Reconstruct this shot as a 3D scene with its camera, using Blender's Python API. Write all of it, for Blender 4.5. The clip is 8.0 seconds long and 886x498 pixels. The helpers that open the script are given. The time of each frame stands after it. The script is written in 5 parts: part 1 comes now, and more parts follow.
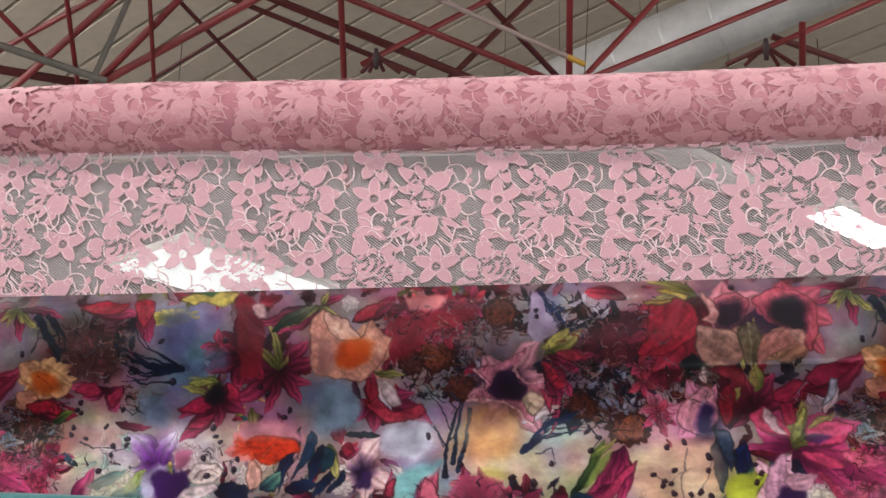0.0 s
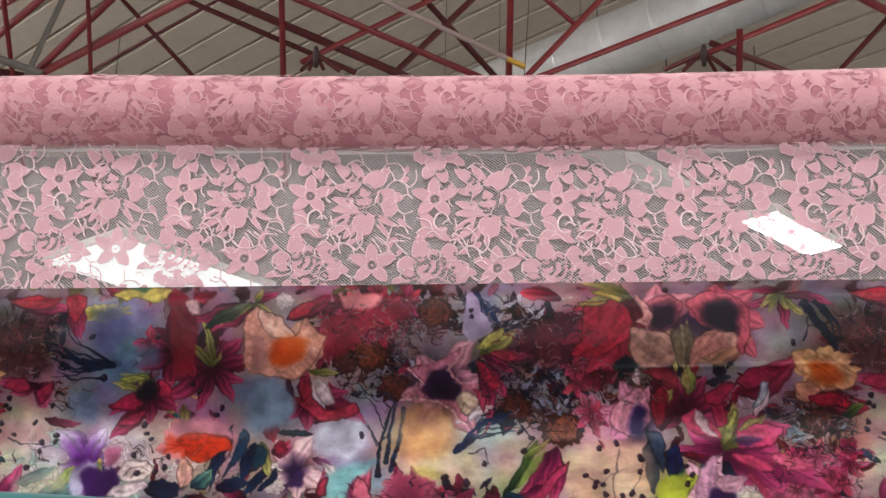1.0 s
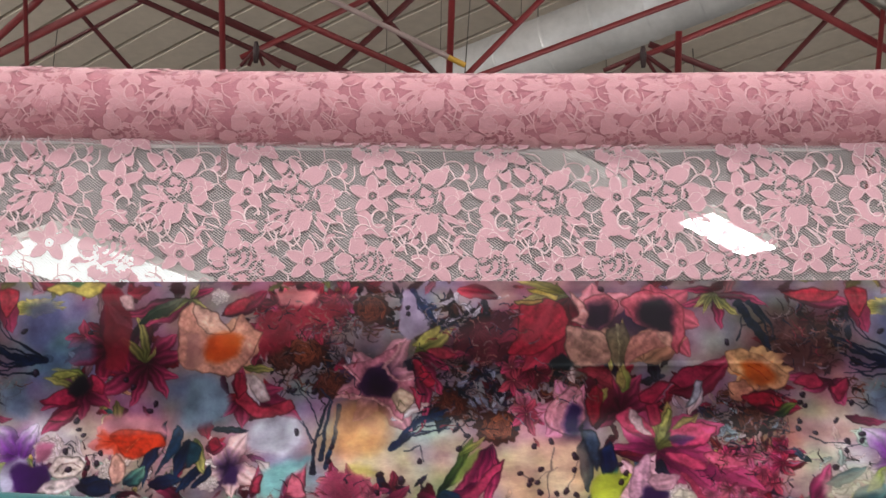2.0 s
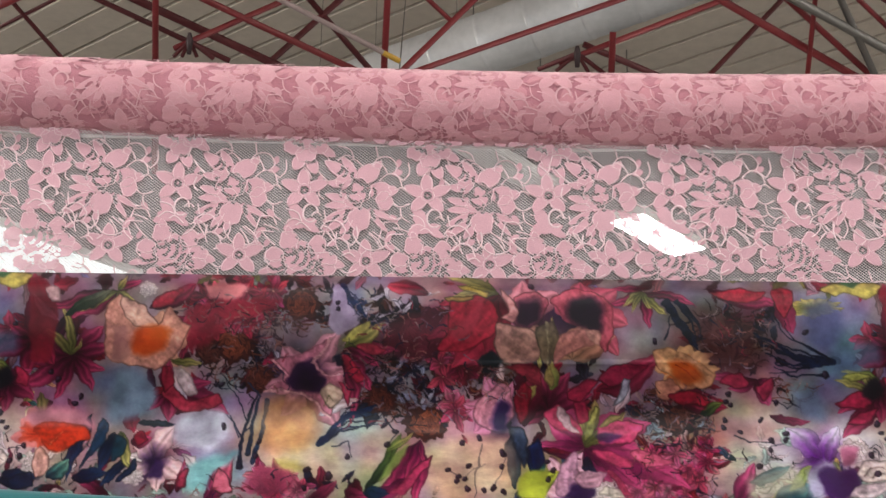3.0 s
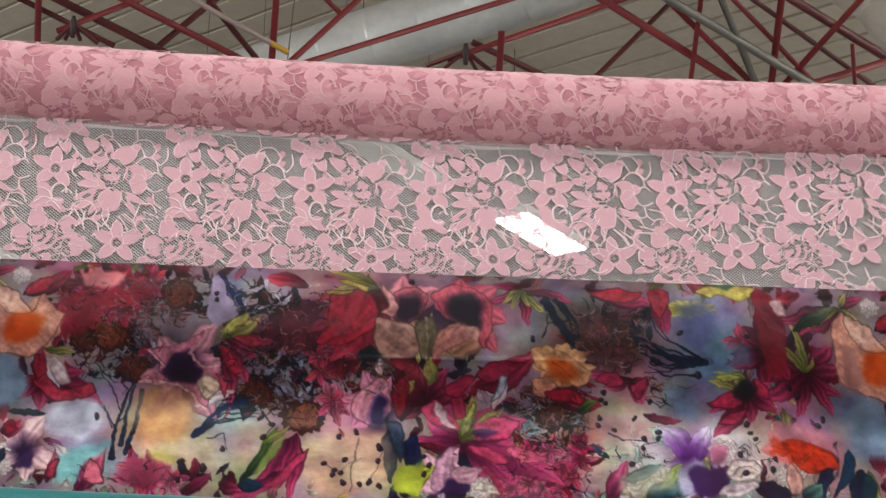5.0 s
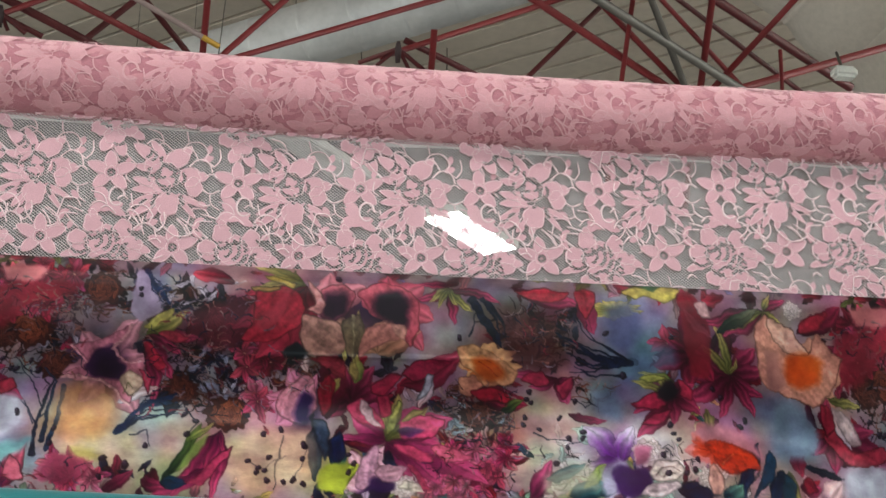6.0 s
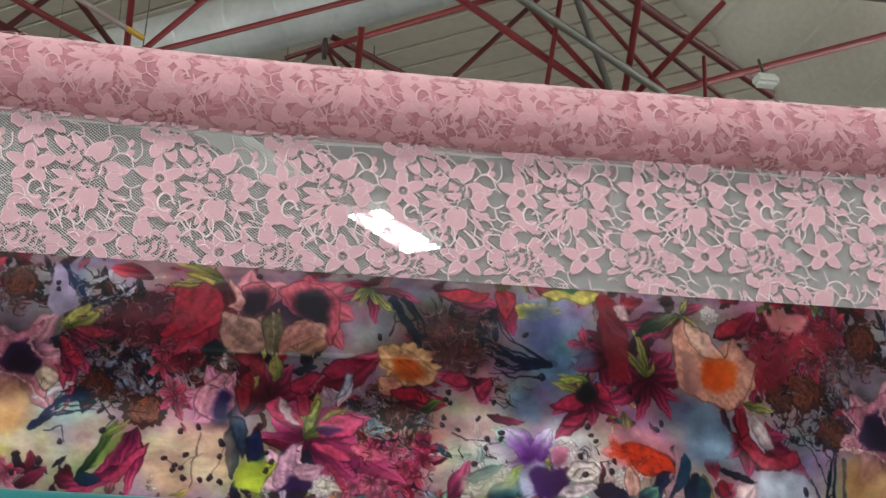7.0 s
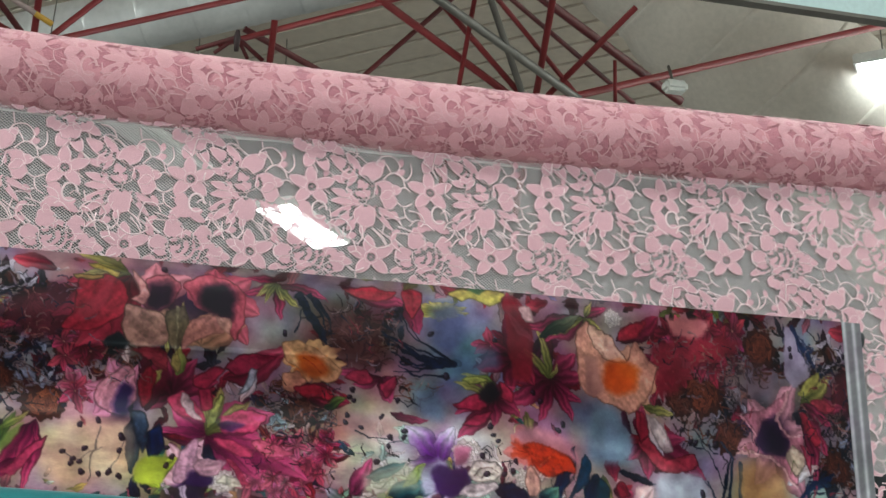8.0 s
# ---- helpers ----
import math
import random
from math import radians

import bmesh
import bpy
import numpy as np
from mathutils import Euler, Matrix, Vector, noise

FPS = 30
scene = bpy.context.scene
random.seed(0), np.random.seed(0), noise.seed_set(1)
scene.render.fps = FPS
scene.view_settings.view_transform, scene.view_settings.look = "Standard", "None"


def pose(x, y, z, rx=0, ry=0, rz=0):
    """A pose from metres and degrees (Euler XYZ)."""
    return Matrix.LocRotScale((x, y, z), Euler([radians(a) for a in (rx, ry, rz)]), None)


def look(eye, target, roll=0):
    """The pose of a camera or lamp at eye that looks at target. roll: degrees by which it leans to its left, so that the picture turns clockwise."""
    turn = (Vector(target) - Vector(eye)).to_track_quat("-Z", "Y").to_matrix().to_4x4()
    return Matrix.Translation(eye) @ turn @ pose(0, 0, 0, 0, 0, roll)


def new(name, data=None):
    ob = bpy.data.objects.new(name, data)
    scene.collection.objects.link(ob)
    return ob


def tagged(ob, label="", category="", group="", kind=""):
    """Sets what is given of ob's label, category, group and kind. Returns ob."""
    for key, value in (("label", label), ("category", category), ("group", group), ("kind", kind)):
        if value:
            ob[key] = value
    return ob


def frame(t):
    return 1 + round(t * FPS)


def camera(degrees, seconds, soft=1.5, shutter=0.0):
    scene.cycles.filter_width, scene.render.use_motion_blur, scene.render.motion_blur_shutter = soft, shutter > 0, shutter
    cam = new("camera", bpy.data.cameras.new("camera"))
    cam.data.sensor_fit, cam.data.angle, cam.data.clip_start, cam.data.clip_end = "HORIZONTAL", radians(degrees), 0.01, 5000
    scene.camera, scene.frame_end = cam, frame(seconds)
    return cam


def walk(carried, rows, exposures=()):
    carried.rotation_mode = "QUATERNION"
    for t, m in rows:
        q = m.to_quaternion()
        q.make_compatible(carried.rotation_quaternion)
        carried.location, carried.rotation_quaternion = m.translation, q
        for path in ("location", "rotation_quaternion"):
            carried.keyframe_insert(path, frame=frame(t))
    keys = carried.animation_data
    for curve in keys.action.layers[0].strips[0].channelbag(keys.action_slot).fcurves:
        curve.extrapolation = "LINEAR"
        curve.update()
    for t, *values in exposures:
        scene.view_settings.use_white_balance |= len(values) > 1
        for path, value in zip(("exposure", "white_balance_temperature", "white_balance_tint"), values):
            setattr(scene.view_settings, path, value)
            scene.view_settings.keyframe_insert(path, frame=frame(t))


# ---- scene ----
cam = camera(34.0, 8.0, soft=1.5)
EYE = 1.6
# The camera pans with a slight drift of the arm that holds it: seconds, place, tilt, lean, heading
ROWS = [
    (0.0, -0.0058, -0.0064, 0.0008, 109.91, -1.183, 7.927),
    (0.5, -0.0047, -0.0061, 0.001, 109.913, -1.079, 6.65),
    (1.0, -0.0045, -0.0035, 0.0004, 109.976, -1.126, 5.323),
    (1.5, -0.0033, -0.0023, 0.0004, 109.978, -0.984, 4.244),
    (3.0, -0.0019, -0.0007, 0.0005, 109.826, -0.776, 0.03),
    (3.5, -0.0008, 0.0011, 0.0002, 109.782, -0.823, -0.96),
    (4.0, 0.0, 0.0, 0.0, 109.722, -0.712, -2.276),
    (4.5, 0.0, -0.0013, -0.0, 109.706, -0.667, -3.484),
    (6.0, 0.0032, 0.0009, 0.0008, 109.636, -0.402, -7.635),
    (6.5, 0.003, 0.0006, 0.0016, 109.622, -0.351, -9.149),
    (7.0, 0.0046, -0.0009, 0.0018, 109.596, -0.37, -10.83),
    (7.5, 0.0041, -0.002, 0.0025, 109.555, -0.4, -12.607),
    (8.0, 0.005, -0.0033, 0.0023, 109.516, -0.483, -14.71),
]
walk(cam, [(t, pose(x, y, EYE + z, rx, ry, rz)) for t, x, y, z, rx, ry, rz in ROWS], exposures=[(0.0, 0.0, 6250, 9), (4.5, 0.0, 6200, 5), (8.0, -0.10, 5800, -7)])

# ---- light ----
world = bpy.data.worlds.new("world")
scene.world = world
world.use_nodes = True
sky = world.node_tree.nodes.new("ShaderNodeTexSky")
sky.sky_type, sky.sun_disc, sky.sun_elevation, sky.sun_rotation = "NISHITA", False, radians(35), radians(200)
world.node_tree.links.new(sky.outputs[0], world.node_tree.nodes["Background"].inputs[0])
world.node_tree.nodes["Background"].inputs[1].default_value = 0.08


def area(name, m, sx, sy, watts, colour=(1, 1, 1)):
    data = bpy.data.lights.new(name, "AREA")
    data.shape, data.size, data.size_y, data.energy, data.color = "RECTANGLE", sx, sy, watts, colour
    ob = new(name, data)
    ob.matrix_world = m
    return ob


# Unseen fill added behind the viewer, as if from a wide open entrance
area("front_fill_light", look((0, -13.0, 3.5), (0, 10, 7.0)), 18, 6, 1000, (0.95, 0.98, 1.0))
# Side fills added out of view to brighten the roof; no known windows
for side in (-1, 1):
    area("side_fill_light", look((side * 15.6, 9.0, 5.6), (0, 10.5, 8.2)), 13, 3, 1200, (1.0, 0.94, 0.86))
# Overhead fills added out of view, placed to suit the fabrics
FILL_LUMINAIRES = [(-4.5, -2.0), (4.5, -2.0), (-4.5, 3.2), (4.0, 3.0), (0.0, -2.6)]
for lx, ly in FILL_LUMINAIRES:
    area("overhead_fill_light", look((lx, ly, 7.22), (lx, ly + 0.001, 0)), 1.3, 0.6, 150, (1.0, 0.97, 0.92))

# ---- materials ----


def nodes_of(name):
    m = bpy.data.materials.new(name)
    m.use_nodes = True
    return m, m.node_tree.nodes, m.node_tree.links, m.node_tree.nodes["Principled BSDF"]


def mix_colour(n, l, fac, a, b, mode="MIX"):
    mx = n.new("ShaderNodeMix")
    mx.data_type, mx.blend_type = "RGBA", mode
    for sock, v in ((mx.inputs[0], fac), (mx.inputs[6], a), (mx.inputs[7], b)):
        if isinstance(v, bpy.types.NodeSocket):
            l.new(v, sock)
        elif isinstance(v, (int, float)):
            sock.default_value = v
        else:
            sock.default_value = (*v, 1)
    return mx.outputs[2]


def noise_tex(n, l, scale, detail=4, coord="Object", rough=0.6):
    tc = n.new("ShaderNodeTexCoord")
    t = n.new("ShaderNodeTexNoise")
    t.inputs["Scale"].default_value, t.inputs["Detail"].default_value, t.inputs["Roughness"].default_value = scale, detail, rough
    l.new(tc.outputs[coord], t.inputs["Vector"])
    return t.outputs["Fac"]


def ramp(n, l, fac, lo, hi):
    r = n.new("ShaderNodeMapRange")
    r.inputs[1].default_value, r.inputs[2].default_value = lo, hi
    l.new(fac, r.inputs[0])
    return r.outputs[0]


def bump(n, l, fac, bsdf, strength, dist):
    b = n.new("ShaderNodeBump")
    b.inputs["Strength"].default_value, b.inputs["Distance"].default_value = strength, dist
    l.new(fac, b.inputs["Height"])
    l.new(b.outputs[0], bsdf.inputs["Normal"])


def plain(name, colour, rough=0.6, metal=0.0, vary=0.25, scale=3.0, fine=60.0, relief=0.15, dist=0.004, sheen=0.0):
    """A surface with stains at one scale and grain at another."""
    m, n, l, b = nodes_of(name)
    big = ramp(n, l, noise_tex(n, l, scale), 0.3, 0.7)
    small = ramp(n, l, noise_tex(n, l, fine, 3), 0.3, 0.7)
    dark = tuple(c * (1 - vary) for c in colour)
    c1 = mix_colour(n, l, big, dark, colour)
    c2 = mix_colour(n, l, small, tuple(0.88 for _ in range(3)), (1, 1, 1))
    l.new(mix_colour(n, l, 1.0, c1, c2, "MULTIPLY"), b.inputs["Base Color"])
    b.inputs["Roughness"].default_value, b.inputs["Metallic"].default_value = rough, metal
    b.inputs["Sheen Weight"].default_value = sheen
    bump(n, l, small, b, relief, dist)
    return m


RED = plain("red_paint", (0.27, 0.03, 0.035), 0.5, 0, 0.35, 2.0, 25)
# chords, hub struts and rear braces take a darker red than the posts
DARK_RED = plain("darker_red", (0.13, 0.018, 0.022), 0.55, 0, 0.35, 2.0, 25)
GREY_STEEL = plain("grey_steel", (0.19, 0.168, 0.15), 0.5, 0.2, 0.3, 2.0, 25)
HUB_STEEL = plain("hub_steel", (0.055, 0.03, 0.032), 0.5, 0.4, 0.3, 4.0, 25)
CONDUIT_PAINT = plain("conduit_paint", (0.42, 0.30, 0.29), 0.5, 0, 0.2, 3.0, 25)
YELLOW = plain("yellow_paint", (0.65, 0.36, 0.04), 0.5, 0, 0.2, 5.0, 40)
ROOF_SHEET = plain("roof_sheet", (0.54, 0.46, 0.385), 0.55, 0, 0.18, 0.5, 8, 0.05)
DUCT_METAL = plain("duct_metal", (0.74, 0.72, 0.72), 0.42, 0.3, 0.25, 1.2, 14, 0.2)
TEXTILE_DUCT = plain("textile_duct", (0.62, 0.55, 0.49), 0.8, 0, 0.15, 0.8, 20, 0.2)
FAR_WALL = plain("far_wall_paint", (0.075, 0.07, 0.068), 0.8, 0, 0.2, 0.6, 6, 0.1)
WALL_PAINT = plain("wall_paint", (0.42, 0.41, 0.39), 0.8, 0, 0.12, 0.3, 6, 0.1)
CONCRETE = plain("concrete", (0.40, 0.39, 0.37), 0.6, 0, 0.2, 0.5, 12, 0.2)
BOARD = plain("board", (0.62, 0.74, 0.75), 0.5, 0, 0.06, 1.5, 30, 0.05)
STEEL_RACK = plain("rack_steel", (0.16, 0.16, 0.17), 0.4, 0.7, 0.2, 6, 60, 0.1)
TEAL = plain("teal_satin", (0.004, 0.155, 0.165), 0.5, 0, 0.12, 9, 900, 0.1, 0.0005, 0.3)
BLACK_CLOTH = plain("black_cloth", (0.012, 0.012, 0.014), 0.8, 0, 0.2, 9, 700, 0.2, 0.0006)
WHITE_CASE = plain("white_case", (0.86, 0.84, 0.81), 0.45, 0, 0.06, 6, 60, 0.05)
CARD = plain("cardboard_core", (0.42, 0.30, 0.20), 0.85, 0, 0.2, 12, 200, 0.2, 0.001)
LACE_FILL = plain("lace_fill", (0.80, 0.44, 0.495), 0.75, 0, 0.10, 18, 1100, 0.35, 0.0006, 0.3)
LACE_CORD = plain("lace_cord", (0.87, 0.63, 0.655), 0.75, 0, 0.08, 30, 900, 0.3, 0.0006, 0.2)
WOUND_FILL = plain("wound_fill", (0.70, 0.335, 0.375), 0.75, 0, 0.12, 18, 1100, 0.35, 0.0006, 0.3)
# same lace as the wound pink, darkened to shade the lower motifs
SHADED_UNDER_FILL = plain("shaded_under_fill", (0.63, 0.265, 0.305), 0.8, 0, 0.12, 18, 1100, 0.35, 0.0006, 0.2)
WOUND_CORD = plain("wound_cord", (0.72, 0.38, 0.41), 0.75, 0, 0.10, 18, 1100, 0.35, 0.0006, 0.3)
# body pink of the roll, with the shade between motifs put in
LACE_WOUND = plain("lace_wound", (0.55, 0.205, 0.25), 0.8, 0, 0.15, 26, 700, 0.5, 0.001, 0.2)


def emit(name, colour, power):
    m, n, l, b = nodes_of(name)
    b.inputs["Base Color"].default_value = (*colour, 1)
    b.inputs["Emission Color"].default_value = (*colour, 1)
    b.inputs["Emission Strength"].default_value = power
    return m


# glow of the glazing bands that go with the side fills
ADDED_PANE_GLOW = emit("added_pane_glow", (0.95, 0.98, 1.0), 1.5)
LAMP_GLOW = emit("lamp_glow", (1.0, 0.98, 0.95), 13.0)

PANEL_GLOW = emit("panel_glow", (0.97, 1.0, 0.97), 1.15)


def let_through(m, share):
    """Thin cloth: part of the light passes between its threads."""
    n, l = m.node_tree.nodes, m.node_tree.links
    tr, mx = n.new("ShaderNodeBsdfTransparent"), n.new("ShaderNodeMixShader")
    mx.inputs[0].default_value = share
    l.new(n["Principled BSDF"].outputs[0], mx.inputs[1])
    l.new(tr.outputs[0], mx.inputs[2])
    l.new(mx.outputs[0], n["Material Output"].inputs["Surface"])


let_through(LACE_FILL, 0.14)
let_through(LACE_CORD, 0.06)


def net_material():
    """Fine diamond tulle: pale threads with open cells between them."""
    m, n, l, b = nodes_of("lace_net")
    tc = n.new("ShaderNodeTexCoord")
    sp = n.new("ShaderNodeSeparateXYZ")
    l.new(tc.outputs["Object"], sp.inputs[0])

    def math_node(op, a, c):
        q = n.new("ShaderNodeMath")
        q.operation = op
        for sock, v in ((q.inputs[0], a), (q.inputs[1], c)):
            if isinstance(v, bpy.types.NodeSocket):
                l.new(v, sock)
            else:
                sock.default_value = v
        return q.outputs[0]
    waves = []
    for sign in (1, -1):
        s = math_node("ADD", math_node("MULTIPLY", sp.outputs[0], 1500.0), math_node("MULTIPLY", sp.outputs[2], sign * 1900.0))
        waves.append(math_node("SINE", s, 0.0))
    top = math_node("MAXIMUM", math_node("ADD", waves[0], 0.25), waves[1])
    mask = math_node("GREATER_THAN", top, 0.82)
    tr = n.new("ShaderNodeBsdfTransparent")
    mx = n.new("ShaderNodeMixShader")
    b.inputs["Base Color"].default_value = (0.64, 0.56, 0.56, 1)
    b.inputs["Roughness"].default_value = 0.8
    l.new(mask, mx.inputs[0])
    l.new(tr.outputs[0], mx.inputs[1])
    l.new(b.outputs[0], mx.inputs[2])
    l.new(mx.outputs[0], n["Material Output"].inputs["Surface"])
    return m


LACE_NET = net_material()


def print_material():
    """Satin whose printed colours come with the cloth."""
    m, n, l, b = nodes_of("printed_satin")
    at = n.new("ShaderNodeVertexColor")
    at.layer_name = "print"
    mott = ramp(n, l, noise_tex(n, l, 55, 5), 0.3, 0.75)
    c = mix_colour(n, l, mott, (0.74, 0.70, 0.74), (1.05, 1.04, 1.02))
    dye = mix_colour(n, l, ramp(n, l, noise_tex(n, l, 17, 6, "Object", 0.7), 0.35, 0.68), (0.66, 0.55, 0.66), (1.0, 1.0, 1.0))
    dyed = mix_colour(n, l, 1.0, at.outputs[0], c, "MULTIPLY")
    l.new(mix_colour(n, l, 1.0, dyed, dye, "MULTIPLY"), b.inputs["Base Color"])
    b.inputs["Roughness"].default_value = 0.42
    b.inputs["Specular IOR Level"].default_value = 0.24
    bump(n, l, noise_tex(n, l, 900, 2), b, 0.15, 0.0004)
    return m


PRINT = print_material()

# ---- building helpers ----


def mesh_of(name, verts, faces, mats, index=None, smooth=True):
    me = bpy.data.meshes.new(name)
    me.from_pydata([tuple(v) for v in verts], [], faces)
    for m in (mats if isinstance(mats, (list, tuple)) else [mats]):
        me.materials.append(m)
    if index:
        me.polygons.foreach_set("material_index", index)
    if smooth:
        me.polygons.foreach_set("use_smooth", [True] * len(me.polygons))
    me.update()
    return me


def part(name, me, parent=None, label="", m=None):
    ob = new(name, me)
    if m is not None:
        ob.matrix_basis = m
    if parent is not None:
        ob.parent = parent
    if label:
        tagged(ob, label)
    return ob


def holder(name, label, category, group="", kind="", at=(0, 0, 0)):
    ob = new(name)
    ob.location = at
    return tagged(ob, label, category, group, kind)


def box_data(x0, x1, y0, y1, z0, z1, bevel=0.0):
    bm = bmesh.new()
    bmesh.ops.create_cube(bm, size=1)
    for v in bm.verts:
        v.co = Vector(((x0 + x1) / 2 + v.co.x * (x1 - x0), (y0 + y1) / 2 + v.co.y * (y1 - y0), (z0 + z1) / 2 + v.co.z * (z1 - z0)))
    if bevel:
        bmesh.ops.bevel(bm, geom=bm.edges[:], offset=bevel, segments=2, affect="EDGES")
    v = [tuple(q.co) for q in bm.verts]
    bm.verts.index_update()
    f = [[q.index for q in p.verts] for p in bm.faces]
    bm.free()
    return v, f


def box(name, mat, x0, x1, y0, y1, z0, z1, bevel=0.0, parent=None, label=""):
    v, f = box_data(x0, x1, y0, y1, z0, z1, bevel)
    return part(name, mesh_of(name, v, f, mat, smooth=False), parent, label)


def tube_data(points, radii, sides=10, caps=True):
    """A tube along points, with a radius at each."""
    verts, faces = [], []
    pts = [Vector(p) for p in points]
    for i, p in enumerate(pts):
        d = (pts[min(i + 1, len(pts) - 1)] - pts[max(i - 1, 0)]).normalized()
        a = d.cross(Vector((0, 0, 1)))
        a = a.normalized() if a.length > 1e-4 else Vector((1, 0, 0))
        b = d.cross(a)
        for k in range(sides):
            w = 2 * math.pi * k / sides
            verts.append(p + (a * math.cos(w) + b * math.sin(w)) * radii[i])
    for i in range(len(pts) - 1):
        for k in range(sides):
            faces.append((i * sides + k, i * sides + (k + 1) % sides, (i + 1) * sides + (k + 1) % sides, (i + 1) * sides + k))
    if caps:
        faces.append(tuple(range(sides)))
        faces.append(tuple((len(pts) - 1) * sides + k for k in range(sides)))
    return verts, faces


def tube(name, mat, points, radius, parent=None, label="", sides=10):
    v, f = tube_data(points, [radius] * len(points), sides)
    return part(name, mesh_of(name, v, f, mat), parent, label)


# ---- the hall ----
floor = tagged(box("floor", CONCRETE, -16, 16, -14, 16.6, -0.2, 0.0), "pale grey polished concrete hall floor", "floor", kind="structure")
tagged(box("wall_north", FAR_WALL, -16, 16, 16.6, 16.9, 0, 9.4), "dark grey painted far hall wall", "wall", kind="structure")
tagged(box("wall_west", WALL_PAINT, -16.3, -16, -14, 16.6, 0, 9.4), "grey painted hall side wall", "wall", kind="structure")
tagged(box("wall_east", WALL_PAINT, 16, 16.3, -14, 16.6, 0, 9.4), "grey painted hall side wall", "wall", kind="structure")
tagged(box("wall_south", WALL_PAINT, -16, 16, -14.3, -14, 6.6, 9.4), "assumed wall strip over the open side behind the viewer", "wall", kind="structure")


def roof_sheet():
    """Trapezoidal sheeting whose ribs run askew over the hall, as one mesh."""
    along, across = Vector((0.76, -0.65, 0)).normalized(), Vector((0.65, 0.76, 0)).normalized()
    profile = [(0, 0), (0.345, 0), (0.35, 0.06), (0.385, 0.06)]
    step, half = 0.40, 30.0
    line = []
    for i in range(-70, 90):
        line += [(i * step + s, h) for s, h in profile]
    verts, faces = [], []
    mid = Vector((0, 6, 9.0))
    for s, h in line:
        for e in (-half, half):
            verts.append(mid + across * s + along * e + Vector((0, 0, h)))
    for i in range(len(line) - 1):
        faces.append((2 * i, 2 * i + 1, 2 * i + 3, 2 * i + 2))
    return part("ceiling", mesh_of("ceiling", verts, faces, ROOF_SHEET, smooth=False))


tagged(roof_sheet(), "cream ribbed metal roof sheeting", "ceiling", kind="structure")


def truss_point(x, z):
    """The web of the space frame leans towards the viewer."""
    return Vector((x * 0.9925, 9.5 - 0.65 * (z - 6.0), z))


def member(name, row, mat, parent, grow=0.0, back=0.0, label="", down=None):
    x0, z0, x1, z1, r = row
    a, b = truss_point(x0, z0), truss_point(x1, z1)
    d = b - a
    eye, s = Vector((0, 0, EYE)), 1 + back / 10
    ends = [eye + (q - eye) * s for q in (a - d * grow, b + d * (grow if down is None else down))]
    return tube(name, mat, ends, r * s, parent, label, 8)


POST = [
    (-4.19, 6.93, -4.18, 6.50, 0.020),
    (-3.55, 6.90, -3.58, 6.41, 0.017),
    (-2.12, 6.83, -2.14, 6.38, 0.023),
    (-0.47, 6.75, -0.49, 6.41, 0.024),
    (1.14, 6.54, 1.14, 6.31, 0.024),
    (2.57, 6.84, 2.55, 6.35, 0.019),
    (3.16, 6.91, 3.15, 6.37, 0.027),
    (3.72, 6.57, 3.75, 6.44, 0.015),
]
BRACE = [
    (-2.72, 6.86, -3.89, 6.42, 0.031),
    (-3.31, 6.88, -3.96, 6.43, 0.028),
    (-3.94, 6.91, -4.63, 6.66, 0.022),
    (-3.80, 6.91, -4.58, 6.44, 0.028),
    (-4.71, 6.83, -4.46, 6.59, 0.022),
    (-2.09, 6.83, -0.85, 6.36, 0.025),
    (-1.84, 6.48, -1.02, 6.78, 0.021),
    (-0.31, 6.35, 0.15, 6.73, 0.022),
    (-0.20, 6.74, -0.04, 6.62, 0.018),
    (-0.14, 6.34, 1.02, 6.69, 0.022),
    (0.97, 6.43, 2.02, 6.78, 0.022),
    (1.86, 6.76, 2.78, 6.35, 0.029),
    (2.40, 6.73, 2.93, 6.36, 0.023),
    (2.73, 6.86, 3.34, 6.42, 0.019),
    (3.73, 6.83, 3.32, 6.39, 0.024),
    (3.55, 6.35, 5.87, 7.03, 0.030),
]
DARK_BRACE = [
    (-3.36, 6.89, -2.86, 6.40, 0.017),
    (-2.63, 6.79, -3.53, 6.42, 0.013),
    (-1.27, 6.38, -0.74, 6.77, 0.023),
    (-1.09, 6.78, -0.64, 6.35, 0.022),
    (1.90, 6.35, 2.32, 6.74, 0.019),
    (2.83, 6.87, 3.71, 6.43, 0.019),
]
CHORD = [
    (-2.97, 6.87, -1.92, 6.47, 0.021),
    (-2.67, 6.86, -1.35, 6.36, 0.031),
    (3.06, 6.90, 4.02, 6.49, 0.034),
    (-4.76, 6.49, -4.24, 6.40, 0.036),
]
GREY = [
    (-4.03, 6.44, -3.70, 6.90, 0.024),
    (-4.74, 6.64, -4.11, 6.44, 0.031),
    (2.35, 6.78, 3.35, 6.36, 0.033),
    (2.68, 6.86, 3.00, 6.36, 0.027),
]
HUB_A = [(-2.01, 6.37, 0.010), (-1.95, 6.37, 0.010), (-1.84, 6.37, 0.010), (-1.72, 6.36, 0.012)]
HUB_B = [(0.61, 6.32, 0.012), (0.74, 6.31, 0.010), (0.98, 6.30, 0.010), (1.09, 6.30, 0.012)]

truss = holder("roof_truss", "red painted tubular steel space frame under the roof", "roof truss", kind="structure")
for row in POST:
    member("post", row, RED, truss, 0.3 if row[1] > 6.7 else 0.04, 0.0, "", 1.6)
for row in BRACE:
    member("brace", row, RED, truss, 0.2, 0.05)
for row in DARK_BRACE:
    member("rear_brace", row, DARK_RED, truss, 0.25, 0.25)
